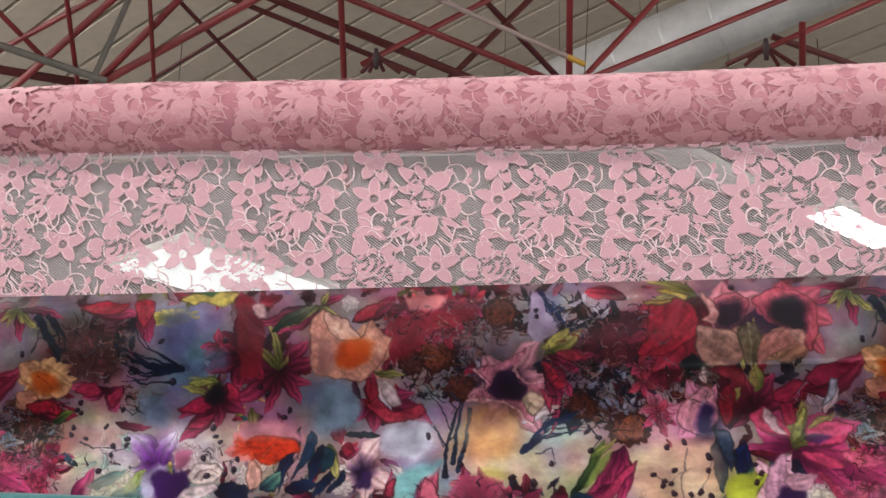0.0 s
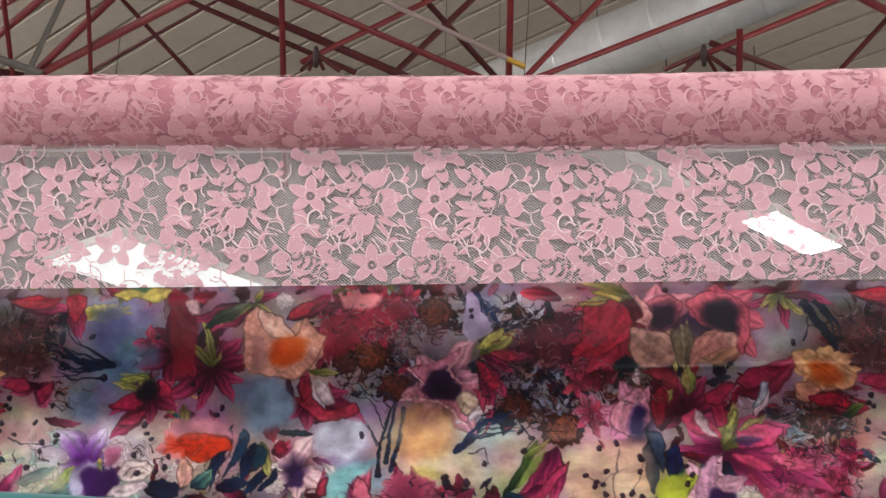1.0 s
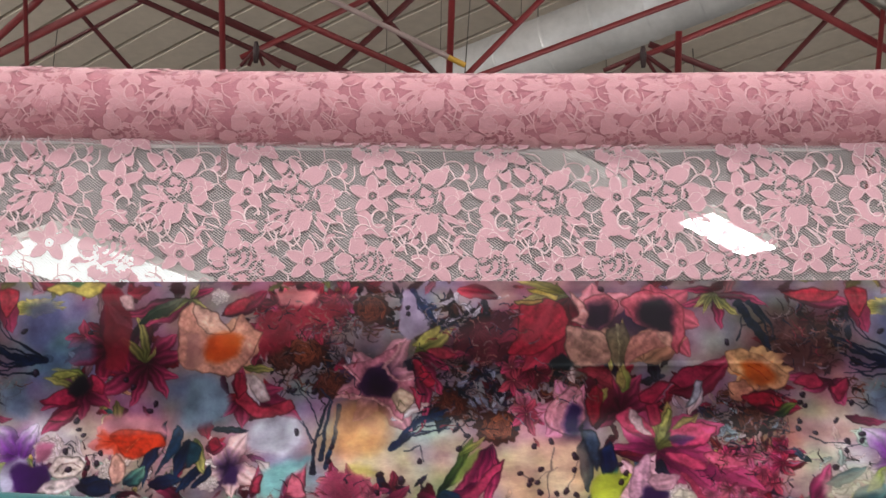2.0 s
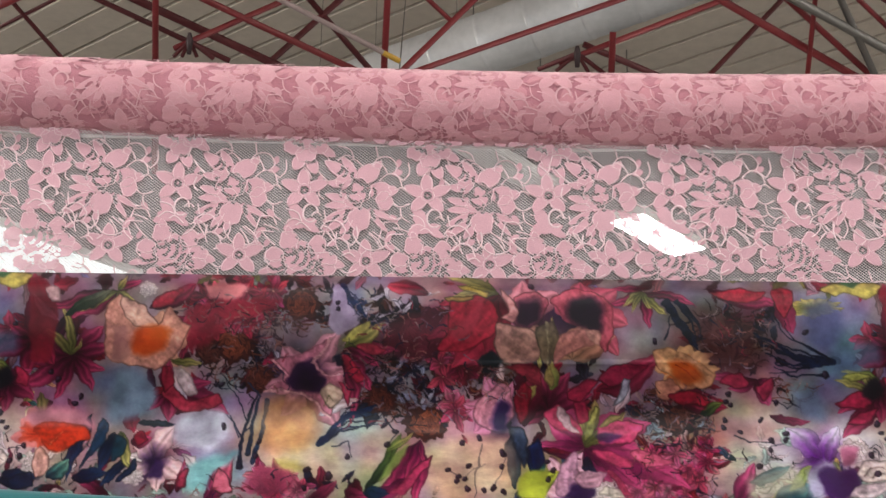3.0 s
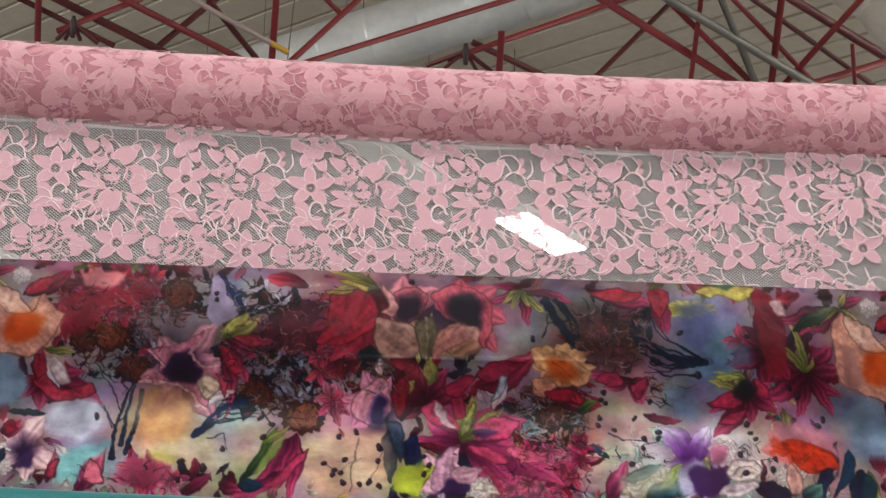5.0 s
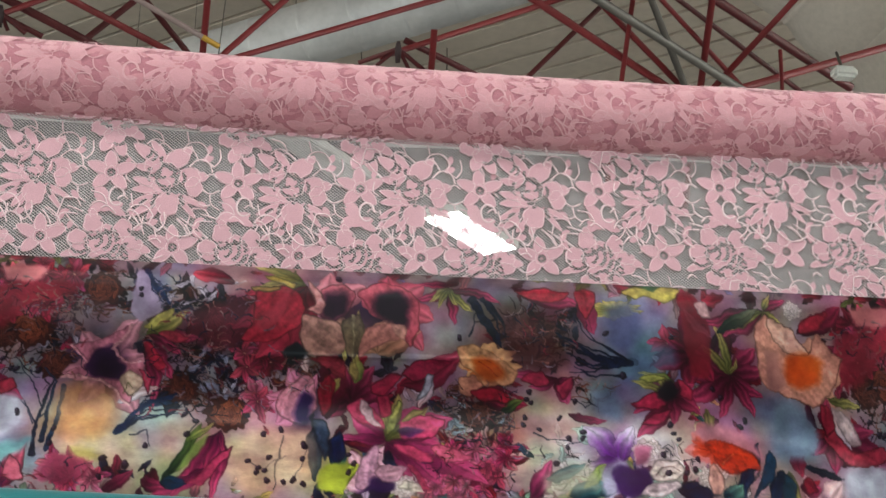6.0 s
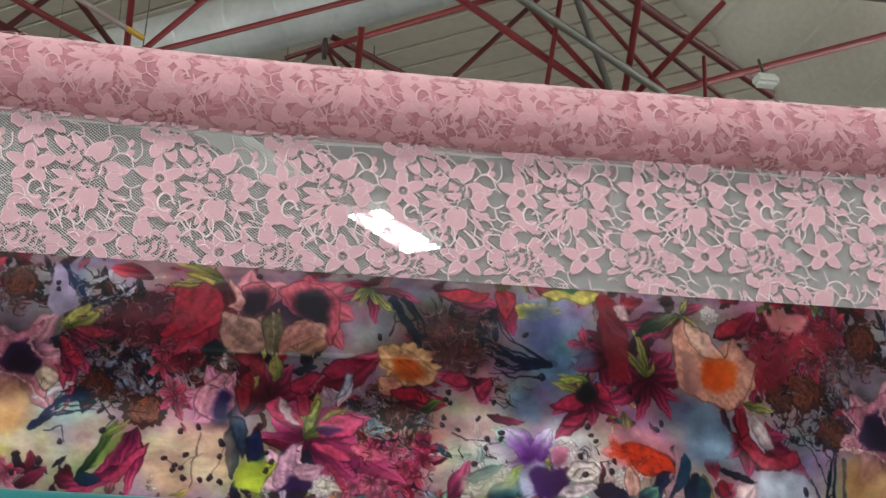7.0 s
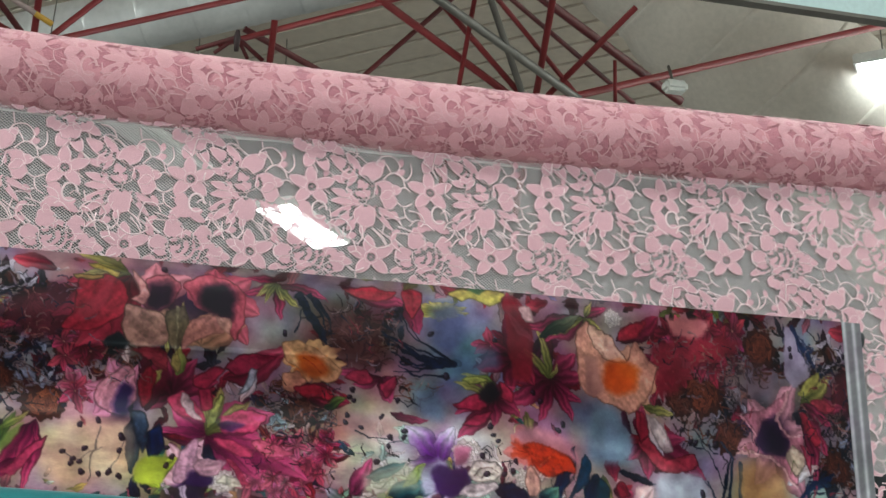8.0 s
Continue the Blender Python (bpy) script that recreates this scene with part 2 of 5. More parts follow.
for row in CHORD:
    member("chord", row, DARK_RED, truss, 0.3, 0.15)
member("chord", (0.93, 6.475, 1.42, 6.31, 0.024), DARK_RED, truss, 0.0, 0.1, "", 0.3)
for row in GREY:
    member("strut", row, GREY_STEEL, truss, 0.25, -0.06, "bare grey steel strut")
for cx, cz, hubs in ((-1.89, 6.47, HUB_A), (0.89, 6.42, HUB_B)):
    for hx, hz, hr in hubs:
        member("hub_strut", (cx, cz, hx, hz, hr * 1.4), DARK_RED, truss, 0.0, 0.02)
    c = truss_point(cx, cz)
    v, f = tube_data([c + Vector((0, -0.02, 0.05)), c, c + Vector((0, 0.02, -0.10))], [0.012, 0.026, 0.016], 10)
    part("hub", mesh_of("hub", v, f, HUB_STEEL), truss, "dark steel joint")

conduit = holder("conduit", "pale pink conduit with a yellow end sleeve", "conduit")
member("pipe", (-1.62, 6.875, -0.50, 6.41, 0.020), CONDUIT_PAINT, conduit, 0.0, -0.10)
member("sleeve", (-0.50, 6.41, -0.38, 6.36, 0.021), YELLOW, conduit, 0.0, -0.10, "yellow end sleeve")
wire = member("hanging_wire", (-0.34, 6.75, -0.37, 6.45, 0.004), GREY_STEEL, None, 0.5, 0.0)
tagged(wire, "thin grey steel hanging wire", "wire")


def ring_duct(name, a, b, r, mat, label, seam, step, swell=0.0):
    """A round duct of short sections with a raised seam at each joint, hung from the roof by straps."""
    h = holder(name, label, "duct")
    a, b = Vector(a), Vector(b)
    n = max(4, int((b - a).length / step))
    for i in range(n):
        pts = [a.lerp(b, (i + q) / n) for q in (0.0, 0.02, 0.07, 0.09, 0.3, 0.5, 0.75, 1.0)]
        rad = [r, r + seam, r + seam, r, r + swell * 0.7, r + swell, r + swell * 0.7, r]
        v, f = tube_data(pts, rad, 40, caps=i in (0, n - 1))
        part("duct_section", mesh_of("duct_section", v, f, mat), h)
        if i % 3 == 1:
            p = pts[0]
            for s in (-1, 1):
                top = Vector((p.x + s * r * 0.9, p.y, 9.0))
                low = Vector((p.x + s * r * 0.9, p.y, p.z + r * 0.3))
                if top.z - low.z > 0.1:
                    part("hanger", mesh_of("hanger", *tube_data([low, top], [0.003, 0.003], 6), GREY_STEEL), h)
    return h


ring_duct("air_duct", (-1.36, 11.90, 7.20), (2.73, 10.2, 8.04), 0.275, DUCT_METAL, "round silver sheet metal air duct under the roof", 0.004, 0.45)
ring_duct("textile_air_duct", (3.85, 10.2, 9.0), (8.15, 10.6, 5.2), 0.75, TEXTILE_DUCT, "large cream fabric air duct under the roof", 0.008, 0.6, 0.05)


def luminaire(at, size, turn=0.0, tilt=0.0, label="white ceiling luminaire, switched on", lit=True, glow=None):
    h = holder("ceiling_luminaire", label, "ceiling light", "hall luminaires")
    h.matrix_basis = pose(*at, tilt, 0, turn)
    sx, sy = size
    v, f = box_data(-sx / 2, sx / 2, -sy / 2, sy / 2, 0.0, 0.09, 0.01)
    part("housing", mesh_of("housing", v, f, WHITE_CASE, smooth=False), h)
    v, f = box_data(-sx / 2 + 0.03, sx / 2 - 0.03, -sy / 2 + 0.03, sy / 2 - 0.03, -0.012, -0.003)
    part("diffuser", mesh_of("diffuser", v, f, (glow or LAMP_GLOW) if lit else WHITE_CASE, smooth=False), h, "glowing white diffuser" if lit else "unlit white diffuser")
    for s in (-0.4, 0.4):
        part("hanger", mesh_of("hanger", *tube_data([(s * sx, 0, 0.09), (s * sx, 0, 9.0 - at[2])], [0.006, 0.006], 6), GREY_STEEL), h)
    return h


# fixtures added out of view for the overhead fills
for lx, ly in FILL_LUMINAIRES:
    luminaire((lx, ly, 7.25), (1.35, 0.65))
luminaire((2.215, 14.5, 7.012), (1.35, 0.46), 52)
luminaire((6.50, 9.85, 7.012), (1.35, 0.46), 52)
# this panel stands in for a white patch behind the lace; glow added
luminaire((-4.41, 14.15, 6.512), (2.1, 1.3), 55, 0, "large pale panel behind the lace, with an added glow", True, PANEL_GLOW)
luminaire((0.54, 12.75, 7.012), (1.45, 0.34), 53, 0, "white ceiling luminaire, switched off", False)

sensor = holder("smoke_detector", "white plastic detector box under a red beam", "detector")
sensor.location = (4.11, 9.0, 6.35)
part("case", mesh_of("case", *box_data(-0.09, 0.09, -0.06, 0.06, -0.045, 0.045, 0.025), WHITE_CASE, smooth=False), sensor)
part("stem", mesh_of("stem", *tube_data([(0, 0.02, 0.04), (0, 0.1, 0.22)], [0.012, 0.012], 8), GREY_STEEL), sensor)

board = holder("hanging_board", "pale blue white exhibition board hung from the roof", "board")
part("panel", mesh_of("panel", *box_data(3.3, 6.2, 7.0, 7.05, 5.95, 7.2, 0.006), BOARD, smooth=False), board)
part("lower_rail", mesh_of("lower_rail", *box_data(3.3, 6.2, 6.99, 7.06, 5.925, 5.95), GREY_STEEL, smooth=False), board)
for hx in (3.8, 5.7):
    part("hanger", mesh_of("hanger", *tube_data([(hx, 7.02, 7.19), (hx, 7.02, 9.0)], [0.006, 0.006], 6), GREY_STEEL), board)


# glazing bands made up to go with the side fills, never in view
for side, nm in ((-1, "fill_window_1"), (1, "fill_window_2")):
    win = holder(nm, "added band of glowing panes in the hall wall, out of view", "window", kind="structure")
    for k in range(8):
        y0 = 2.0 + k * 1.7
        x0, x1 = sorted((side * 15.9, side * 15.99))
        part("pane", mesh_of("pane", *box_data(x0 + 0.03, x1 - 0.03, y0 + 0.06, y0 + 1.64, 4.15, 7.0), ADDED_PANE_GLOW, smooth=False), win)
        part("mullion", mesh_of("mullion", *box_data(x0, x1, y0 - 0.06, y0 + 0.06, 4.1, 7.05), GREY_STEEL, smooth=False), win)

# ---- the fabric stand ----
D = 1.5


def sag(x):
    return 0.028 * (x - 0.2) ** 2 - 0.12 * max(0.0, -0.5 - x) ** 2


def lace_sag(x):
    return 0.085 * (x - 0.08) ** 2 + 0.012 * max(0.0, min(1.0, x * 2))


def lace_y(x):
    return D + 0.0016 * math.sin(x * 19 + 1) + 0.0009 * math.sin(x * 41)


ROLL_R, ROLL_Z = 0.0425, EYE + 0.7110
rack = holder("fabric_rack", "dark steel stand that carries the fabric rolls", "rack")
for ux in (-1.22, 1.27):
    part("upright", mesh_of("upright", *box_data(ux - 0.02, ux + 0.02, 1.48, 1.52, 0.0, 2.42, 0.003), STEEL_RACK, smooth=False), rack)
    part("foot", mesh_of("foot", *box_data(ux - 0.03, ux + 0.03, 1.2, 1.8, 0.0, 0.04, 0.004), STEEL_RACK, smooth=False), rack)
for rz, ry, x1 in ((ROLL_Z, 1.5, 1.25), (EYE + 0.478, 1.474, 0.90), (EYE + 0.190, 1.330, 0.90), (EYE + 0.29, 1.58, 1.25)):
    pts = [(-1.2 + (x1 + 1.2) * i / 24, ry, rz + (sag(-1.2 + (x1 + 1.2) * i / 24) if rz == ROLL_Z else 0)) for i in range(25)]
    part("rail", mesh_of("rail", *tube_data(pts, [0.011] * 25, 10), STEEL_RACK), rack)
for ax in (-1.1, 0.86):
    part("bracket", mesh_of("bracket", *tube_data([(ax, 1.474, EYE + 0.478), (ax, 1.58, EYE + 0.29)], [0.009, 0.009], 8), STEEL_RACK), rack)
    part("bracket", mesh_of("bracket", *tube_data([(ax, 1.330, EYE + 0.190), (ax, 1.58, EYE + 0.29)], [0.009, 0.009], 8), STEEL_RACK), rack)
for ux in (-1.22, 1.27):
    part("bracket", mesh_of("bracket", *box_data(ux - 0.05, ux + 0.05, 1.515, 1.59, EYE + 0.278, EYE + 0.302), STEEL_RACK, smooth=False), rack)

# ---- pink lace ----
W = 0.1421


def flat(u, v, w):
    return (u, -w, v)


def curved(u, v, w):
    a = v / ROLL_R
    r = ROLL_R + 0.0006 + 0.4 * w
    return (u, -r * math.cos(a), r * math.sin(a))


def seg_dist(px, py, ax, ay, bx, by):
    dx, dy = bx - ax, by - ay
    t = np.clip(((px - ax) * dx + (py - ay) * dy) / (dx * dx + dy * dy + 1e-12), 0, 1)
    return np.hypot(px - ax - t * dx, py - ay - t * dy), t


class Lace:
    """One motif of the lace in units of the repeat: dense areas less the slits between petals, with a cord along every edge."""

    def __init__(self, where):
        self.where, self.v, self.f, self.m = where, [], [], []
        self.lobes, self.leaves, self.slits = [], [], []

    def lobe(self, *q):
        self.lobes.append(q)

    def leaf(self, *q):
        self.leaves.append(q)

    def arc(self, cx, cy, r, a0, a1, squash=1.0):
        n = 7
        pts = []
        for k in range(n + 1):
            w, q = radians(a0 + (a1 - a0) * k / n), r * (1.10 if k % 2 else 0.92)
            pts.append((cx + q * math.cos(w), cy + squash * q * math.sin(w)))
        self.slits.append(pts)

    def rim(self, i, ang, k, seed):
        """The toothed outline of a petal."""
        return 1.03 + 0.05 * np.cos(k * ang + i * 1.7 + seed) - 0.10 * np.abs(np.sin((k + 2) * ang / 2 + i)) + 0.02 * np.cos(13 * ang + i)

    def outlines(self, seed, width=0.0062):
        """A fine cord round every petal and leaf, also where they lie on one another."""
        for i, (cx, cy, rx, ry, rot) in enumerate(self.lobes):
            k = 3 + (i * 7 + seed) % 4
            c, s = math.cos(radians(rot)), math.sin(radians(rot))
            pts = []
            for q in range(37):
                w = -math.pi + 2 * math.pi * q / 36
                e = float(self.rim(i, np.float64(w), k, seed)) - 0.03
                x, y = rx * e * math.cos(w), ry * e * math.sin(w)
                pts.append((cx + x * c - y * s, cy + x * s + y * c))
            self.ribbon(pts, width)
        for x0, y0, ang, ln, w in self.leaves:
            c, s = math.cos(radians(ang)), math.sin(radians(ang))
            side = [(ln * q / 8, w / 2 * 0.92 * math.sin(math.pi * min(1.0, q / 8 * 0.86 + 0.14)) ** 0.7) for q in range(1, 9)]
            loop = side + [(a, -b) for a, b in side[::-1]]
            self.ribbon([(x0 + a * c - b * s, y0 + a * s + b * c) for a, b in loop], width)

    def field(self, X, Y, seed):
        best = np.full(X.shape, -1.0)
        for i, (cx, cy, rx, ry, rot) in enumerate(self.lobes):
            c, s = math.cos(radians(rot)), math.sin(radians(rot))
            x, y = (X - cx) * c + (Y - cy) * s, -(X - cx) * s + (Y - cy) * c
            ang = np.arctan2(y / ry, x / rx)
            k = 3 + (i * 7 + seed) % 4
            edge = self.rim(i, ang, k, seed)
            best = np.maximum(best, (edge - np.hypot(x / rx, y / ry)) * min(rx, ry))
        for x0, y0, ang, ln, w in self.leaves:
            x1, y1 = x0 + ln * math.cos(radians(ang)), y0 + ln * math.sin(radians(ang))
            d, t = seg_dist(X, Y, x0, y0, x1, y1)
            half = w / 2 * np.sin(np.pi * np.clip(t * 0.86 + 0.14, 0, 1)) ** 0.7
            best = np.maximum(best, half - d)
        best = best + 0.004
        for pts in self.slits:
            for (ax, ay), (bx, by) in zip(pts, pts[1:]):
                d, _ = seg_dist(X, Y, ax, ay, bx, by)
                best = np.minimum(best, d - 0.0105)
        return best

    def trace(self, step=0.0115, reach=0.44, seed=0, corded=True):
        """Cuts the dense areas out of a fine grid."""
        n = int(2 * reach / step) + 1
        xs = np.linspace(-reach, reach, n)
        X, Y = np.meshgrid(xs, xs, indexing="ij")
        F = self.field(X, Y, seed)
        index = {}

        def vert(key, x, y, h=0.0005):
            if key not in index:
                index[key] = len(self.v)
                self.v.append(self.where(x * W, y * W, h))
            return index[key]

        for i in range(n - 1):
            for j in range(n - 1):
                cs = [(i, j), (i + 1, j), (i + 1, j + 1), (i, j + 1)]
                fs = [F[c] for c in cs]
                if max(fs) <= 0:
                    continue
                poly = []
                for k in range(4):
                    c, d, fc, fd = cs[k], cs[(k + 1) % 4], fs[k], fs[(k + 1) % 4]
                    if fc > 0:
                        poly.append(vert(c, xs[c[0]], xs[c[1]]))
                    if (fc > 0) != (fd > 0):
                        t = fc / (fc - fd)
                        x, y = xs[c[0]] + (xs[d[0]] - xs[c[0]]) * t, xs[c[1]] + (xs[d[1]] - xs[c[1]]) * t
                        poly.append(vert((min(c, d), max(c, d)), x, y))
                if len(poly) >= 3:
                    self.f.append(tuple(poly))
                    self.m.append(0)
        if corded:
            self.outlines(seed)

    def ribbon(self, pts, width=0.016):
        base, n = len(self.v), len(pts)
        for i, (x, y) in enumerate(pts):
            x0, y0 = pts[max(0, i - 1)]
            x1, y1 = pts[min(n - 1, i + 1)]
            q = math.hypot(x1 - x0, y1 - y0) or 1
            nx, ny = -(y1 - y0) / q * width / 2, (x1 - x0) / q * width / 2
            for s, h in ((-1, 0.0003), (0, 0.0011), (1, 0.0003)):
                self.v.append(self.where((x + s * nx) * W, (y + s * ny) * W, h))
        for i in range(n - 1):
            for k in (0, 1):
                a = base + 3 * i + k
                self.f.append((a, a + 1, a + 4, a + 3))
                self.m.append(1)

    def mesh(self, name):
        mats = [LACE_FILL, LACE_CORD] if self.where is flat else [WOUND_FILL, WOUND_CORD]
        return mesh_of(name, self.v, self.f, mats, self.m)


ROSE_A = [(.085, .165, .095, .078, 25), (-.10, .10, .07, .06, 30), (.0, .02, .125, .115, 0), (.19, .015, .085, .085, -10), (.225, -.06, .065, .085, 12), (.035, -.215, .09, .10, 0), (-.02, -.07, .08, .06, 0)]
ROSE_A_LEAVES = [(-.05, .13, 146, .25, .10), (-.02, .17, 128, .17, .065), (-.10, .06, 168, .14, .06), (-.04, -.075, 164, .21, .07), (-.05, -.10, 184, .19, .065), (-.05, -.15, 206, .22, .065), (-.04, -.17, 222, .25, .065), (-.02, -.2, 240, .18, .05),
                 (.24, .02, 8, .09, .08), (.12, -.14, 336, .22, .045), (.12, -.17, 312, .21, .04), (.14, .20, 60, .09, .06), (.02, -.30, 262, .07, .05)]
ROSE_A_SLITS = [(-.075, .02, .062, 125, 235), (-.01, -.02, .052, 150, 285), (.017, .055, .058, -60, 75), (.017, .055, .058, 105, 205), (.09, .0, .062, -55, 45), (.01, .15, .05, 155, 255), (-.17, .21, .055, -70, 25), (-.13, .18, .05, -60, 30),
                (.0, -.10, .05, -50, 40), (.035, -.215, .115, 62, 112), (.04, -.215, .108, -5, 40), (.035, -.215, .11, 140, 200), (-.115, -.25, .055, 95, 175), (.22, .0, .125, 166, 200), (-.02, .02, .024, 190, 330), (.085, .165, .10, 215, 280), (.05, -.02, .045, -60, 60), (-.12, .08, .075, -80, -10)]
ROSE_B = [(-.115, .135, .075, .085, 20), (.105, .11, .07, .078, -20), (-.01, .09, .05, .05, 0), (-.02, .0, .14, .11, 0), (-.22, .02, .075, .06, 0), (-.20, -.075, .08, .055, 15), (.19, .0, .08, .055, -15), (.18, -.09, .085, .05, 10), (-.02, -.14, .12, .075, 0), (.09, -.19, .08, .065, 0), (-.10, -.20, .085, .065, 0), (.0, -.26, .085, .075, 0)]
ROSE_B_LEAVES = [(.21, -.03, -12, .12, .07), (-.03, -.28, 246, .13, .10), (.03, -.29, 296, .15, .09), (-.24, -.10, 200, .10, .05), (.12, -.20, 330, .13, .07), (-.11, .18, 110, .08, .06)]
ROSE_B_SLITS = [(-.10, .01, .06, -70, 70), (-.06, .01, .085, -62, -5), (-.06, .01, .085, 8, 66), (-.05, .0, .125, -58, -8), (-.05, .0, .125, 4, 56), (-.04, -.01, .165, -50, 0), (.0, .0, .15, 150, 215), (.0, -.02, .17, 215, 262), (.02, -.02, .16, 278, 325), (-.12, .12, .10, 262, 330),
                (-.02, .12, .055, 40, 130), (-.2, -.03, .07, 200, 320), (.0, -.20, .085, 30, 140), (.03, -.26, .07, 250, 330), (.18, -.04, .05, 130, 250), (.13, .0, .10, 20, 80)]
VINES = [
    [(-.135, -.33), (-.144, -.42), (-.116, -.48)], [(-.01, -.34), (.017, -.40), (.10, -.48), (.19, -.475), (.25, -.436)], [(.12, -.34), (.178, -.40), (.207, -.455)], [(.14, -.32), (.25, -.40), (.264, -.34), (.387, -.34)],
    [(.30, -.285), (.37, -.30), (.425, -.32)], [(-.277, -.34), (-.22, -.32), (-.258, -.40), (-.315, -.436)], [(-.22, .265), (-.258, .34), (-.353, .33)], [(-.334, .21), (-.277, .14), (-.22, .095)], [(-.353, .114), (-.39, .19), (-.467, .247)],
    [(.178, .104), (.235, .17), (.292, .17), (.368, .114)], [(.292, .17), (.32, .237)], [(-.07, .265), (-.03, .30), (.045, .228)], [(.12, .24), (.16, .31), (.26, .32), (.32, .237)], [(-.22, -.32), (-.144, -.42)], [(.25, -.40), (.25, -.436), (.33, -.50)],
    [(.30, .03), (.36, .06), (.40, .02)], [(.29, -.08), (.35, -.12), (.42, -.08)], [(.35, -.12), (.36, -.20), (.43, -.24)], [(-.25, -.06), (-.30, -.02), (-.28, .06)], [(-.26, -.20), (-.30, -.16), (-.34, -.20)],
    [(.36, .06), (.34, .13), (.30, .17)], [(.13, .27), (.20, .25), (.24, .17)], [(-.16, .27), (-.10, .33), (-.03, .30)], [(.27, -.20), (.33, -.22), (.36, -.20)],
    [(-.03, .30), (-.06, .38), (-.16, .40)], [(.16, .31), (.14, .40)], [(-.39, .19), (-.353, .33)], [(.368, .114), (.42, .18), (.40, .27)], [(.10, -.48), (.06, -.52)],
]


LEAFLETS = [(.25, -.40, 60, .07, .04), (.25, -.436, 330, .07, .04), (-.258, .34, 130, .07, .04), (.292, .17, 20, .07, .05), (.32, .237, 80, .06, .04), (-.277, .14, 250, .06, .035), (-.22, -.32, 110, .05, .035), (.10, -.48, 250, .05, .04), (-.144, -.42, 200, .06, .04), (.264, -.34, 20, .06, .03)]


def lace_motifs(where):
    made = {}
    for name, lobes, leaves, slits, seed in (("rose", ROSE_A, ROSE_A_LEAVES, ROSE_A_SLITS, 1), ("blossom", ROSE_B, ROSE_B_LEAVES, ROSE_B_SLITS, 5)):
        a = Lace(where)
        for q in lobes:
            a.lobe(*q)
        for q in leaves:
            a.leaf(*q)
        for q in slits:
            a.arc(*q)
        a.trace(seed=seed)
        made[name] = a.mesh(name)
    s = Lace(where)
    s.lobe(0, 0, .055, .055, 0)
    for k, ang in enumerate((96, 24, -46, 226, 158)):
        s.leaf(.03 * math.cos(radians(ang)), .03 * math.sin(radians(ang)), ang, (.155, .17, .15, .15, .17)[k], .092)
    s.arc(0, 0, .024, 0, 150)
    s.arc(0, 0, .024, 190, 330)
    s.trace(reach=0.22, seed=3)
    made["star_flower"] = s.mesh("star_flower")
    g = Lace(where)
    for q in ((-.02, -.27, 100, .15, .07), (-.02, -.28, 170, .10, .07), (.0, -.29, 20, .12, .07), (-.05, -.29, 205, .10, .06), (.03, -.29, 335, .12, .055), (-.03, -.24, 140, .1, .05), (-.08, -.16, 100, .10, .06)):
        g.leaf(*q)
    g.lobe(-.02, -.28, .05, .04, 0)
    g.trace(reach=0.42, seed=2, corded=False)
    g.ribbon([(.06 + .058 * math.cos(t * math.pi / 8), -.19 + .075 * math.sin(t * math.pi / 8)) for t in range(15)], .018)
    made["sprig"] = g.mesh("sprig")
    v = Lace(where)
    for q in LEAFLETS:
        v.leaf(*q)
    v.trace(reach=0.62, seed=4, corded=False)
    for line in VINES:
        for _ in range(2):  # round the corners
            cut = [line[0]]
            for (xa, ya), (xb, yb) in zip(line, line[1:]):
                cut += [(xa * 0.75 + xb * 0.25, ya * 0.75 + yb * 0.25), (xa * 0.25 + xb * 0.75, ya * 0.25 + yb * 0.75)]
            line = cut + [line[-1]]
        v.ribbon(line, .012 if where is flat else .010)
    made["vine"] = v.mesh("vine")
    return made


def warp(u):
    return u + 0.013 * math.sin(2 * math.pi * max(0, min(1, (u + 0.604) / 1.42)))


def lace_layout(row):
    """What stands in one row of the lace repeat: name and place along it."""
    if row % 2 == 0:
        return [("star_flower", 0.0), ("sprig", 0.0), ("rose", -0.083), ("vine", -0.083)]
    return [("blossom", 0.002), ("star_flower", 0.073), ("vine", 0.002)]


LACE_X0, LACE_X1 = -0.80, 1.06
panel = holder("lace_curtain", "pink floral lace hanging in a single see-through layer", "lace fabric")
FLAT = lace_motifs(flat)
PITCH = 0.080
for row in range(-1, 5):
    for k in range(-3, 14):
        for name, du in lace_layout(row):
            u = -0.604 + k * W + du
            if not LACE_X0 + 0.04 < u < LACE_X1 - 0.04:
                continue
            x = warp(u)
            if row > 2 and u < 0.8:
                continue
            if row == -1 and (name == "vine" or lace_sag(x) > 0.03):
                continue
            rnd = random.Random(row * 100 + k * 7 + len(name))
            tilt = math.degrees(math.atan(2 * 0.085 * (x - 0.08)))
            part(name, FLAT[name], panel, "", pose(x, lace_y(x) - 0.0035, EYE + 0.602 - row * PITCH + lace_sag(x), rnd.uniform(-1, 1), -tilt + rnd.uniform(-2, 2), 0))


def lace_net():
    nx, nz = 150, 14
    verts, faces = [], []
    for i in range(nx + 1):
        x = LACE_X0 + (LACE_X1 - LACE_X0) * i / nx
        for j in range(nz + 1):
            low = 0.40 - 0.20 * max(0.0, min(1.0, (x - 0.8) / 0.1))
            z = EYE + low + (0.74 - low) * j / nz
            verts.append((x, lace_y(x), z))
    for i in range(nx):
        for j in range(nz):
            a = i * (nz + 1) + j
            faces.append((a, a + nz + 1, a + nz + 2, a + 1))
    return mesh_of("net", verts, faces, LACE_NET)


tagged(part("net", lace_net(), panel, "fine pale tulle net"), kind="stuff")

roll = holder("lace_roll", "thick roll of pink floral lace on a rail", "fabric roll")


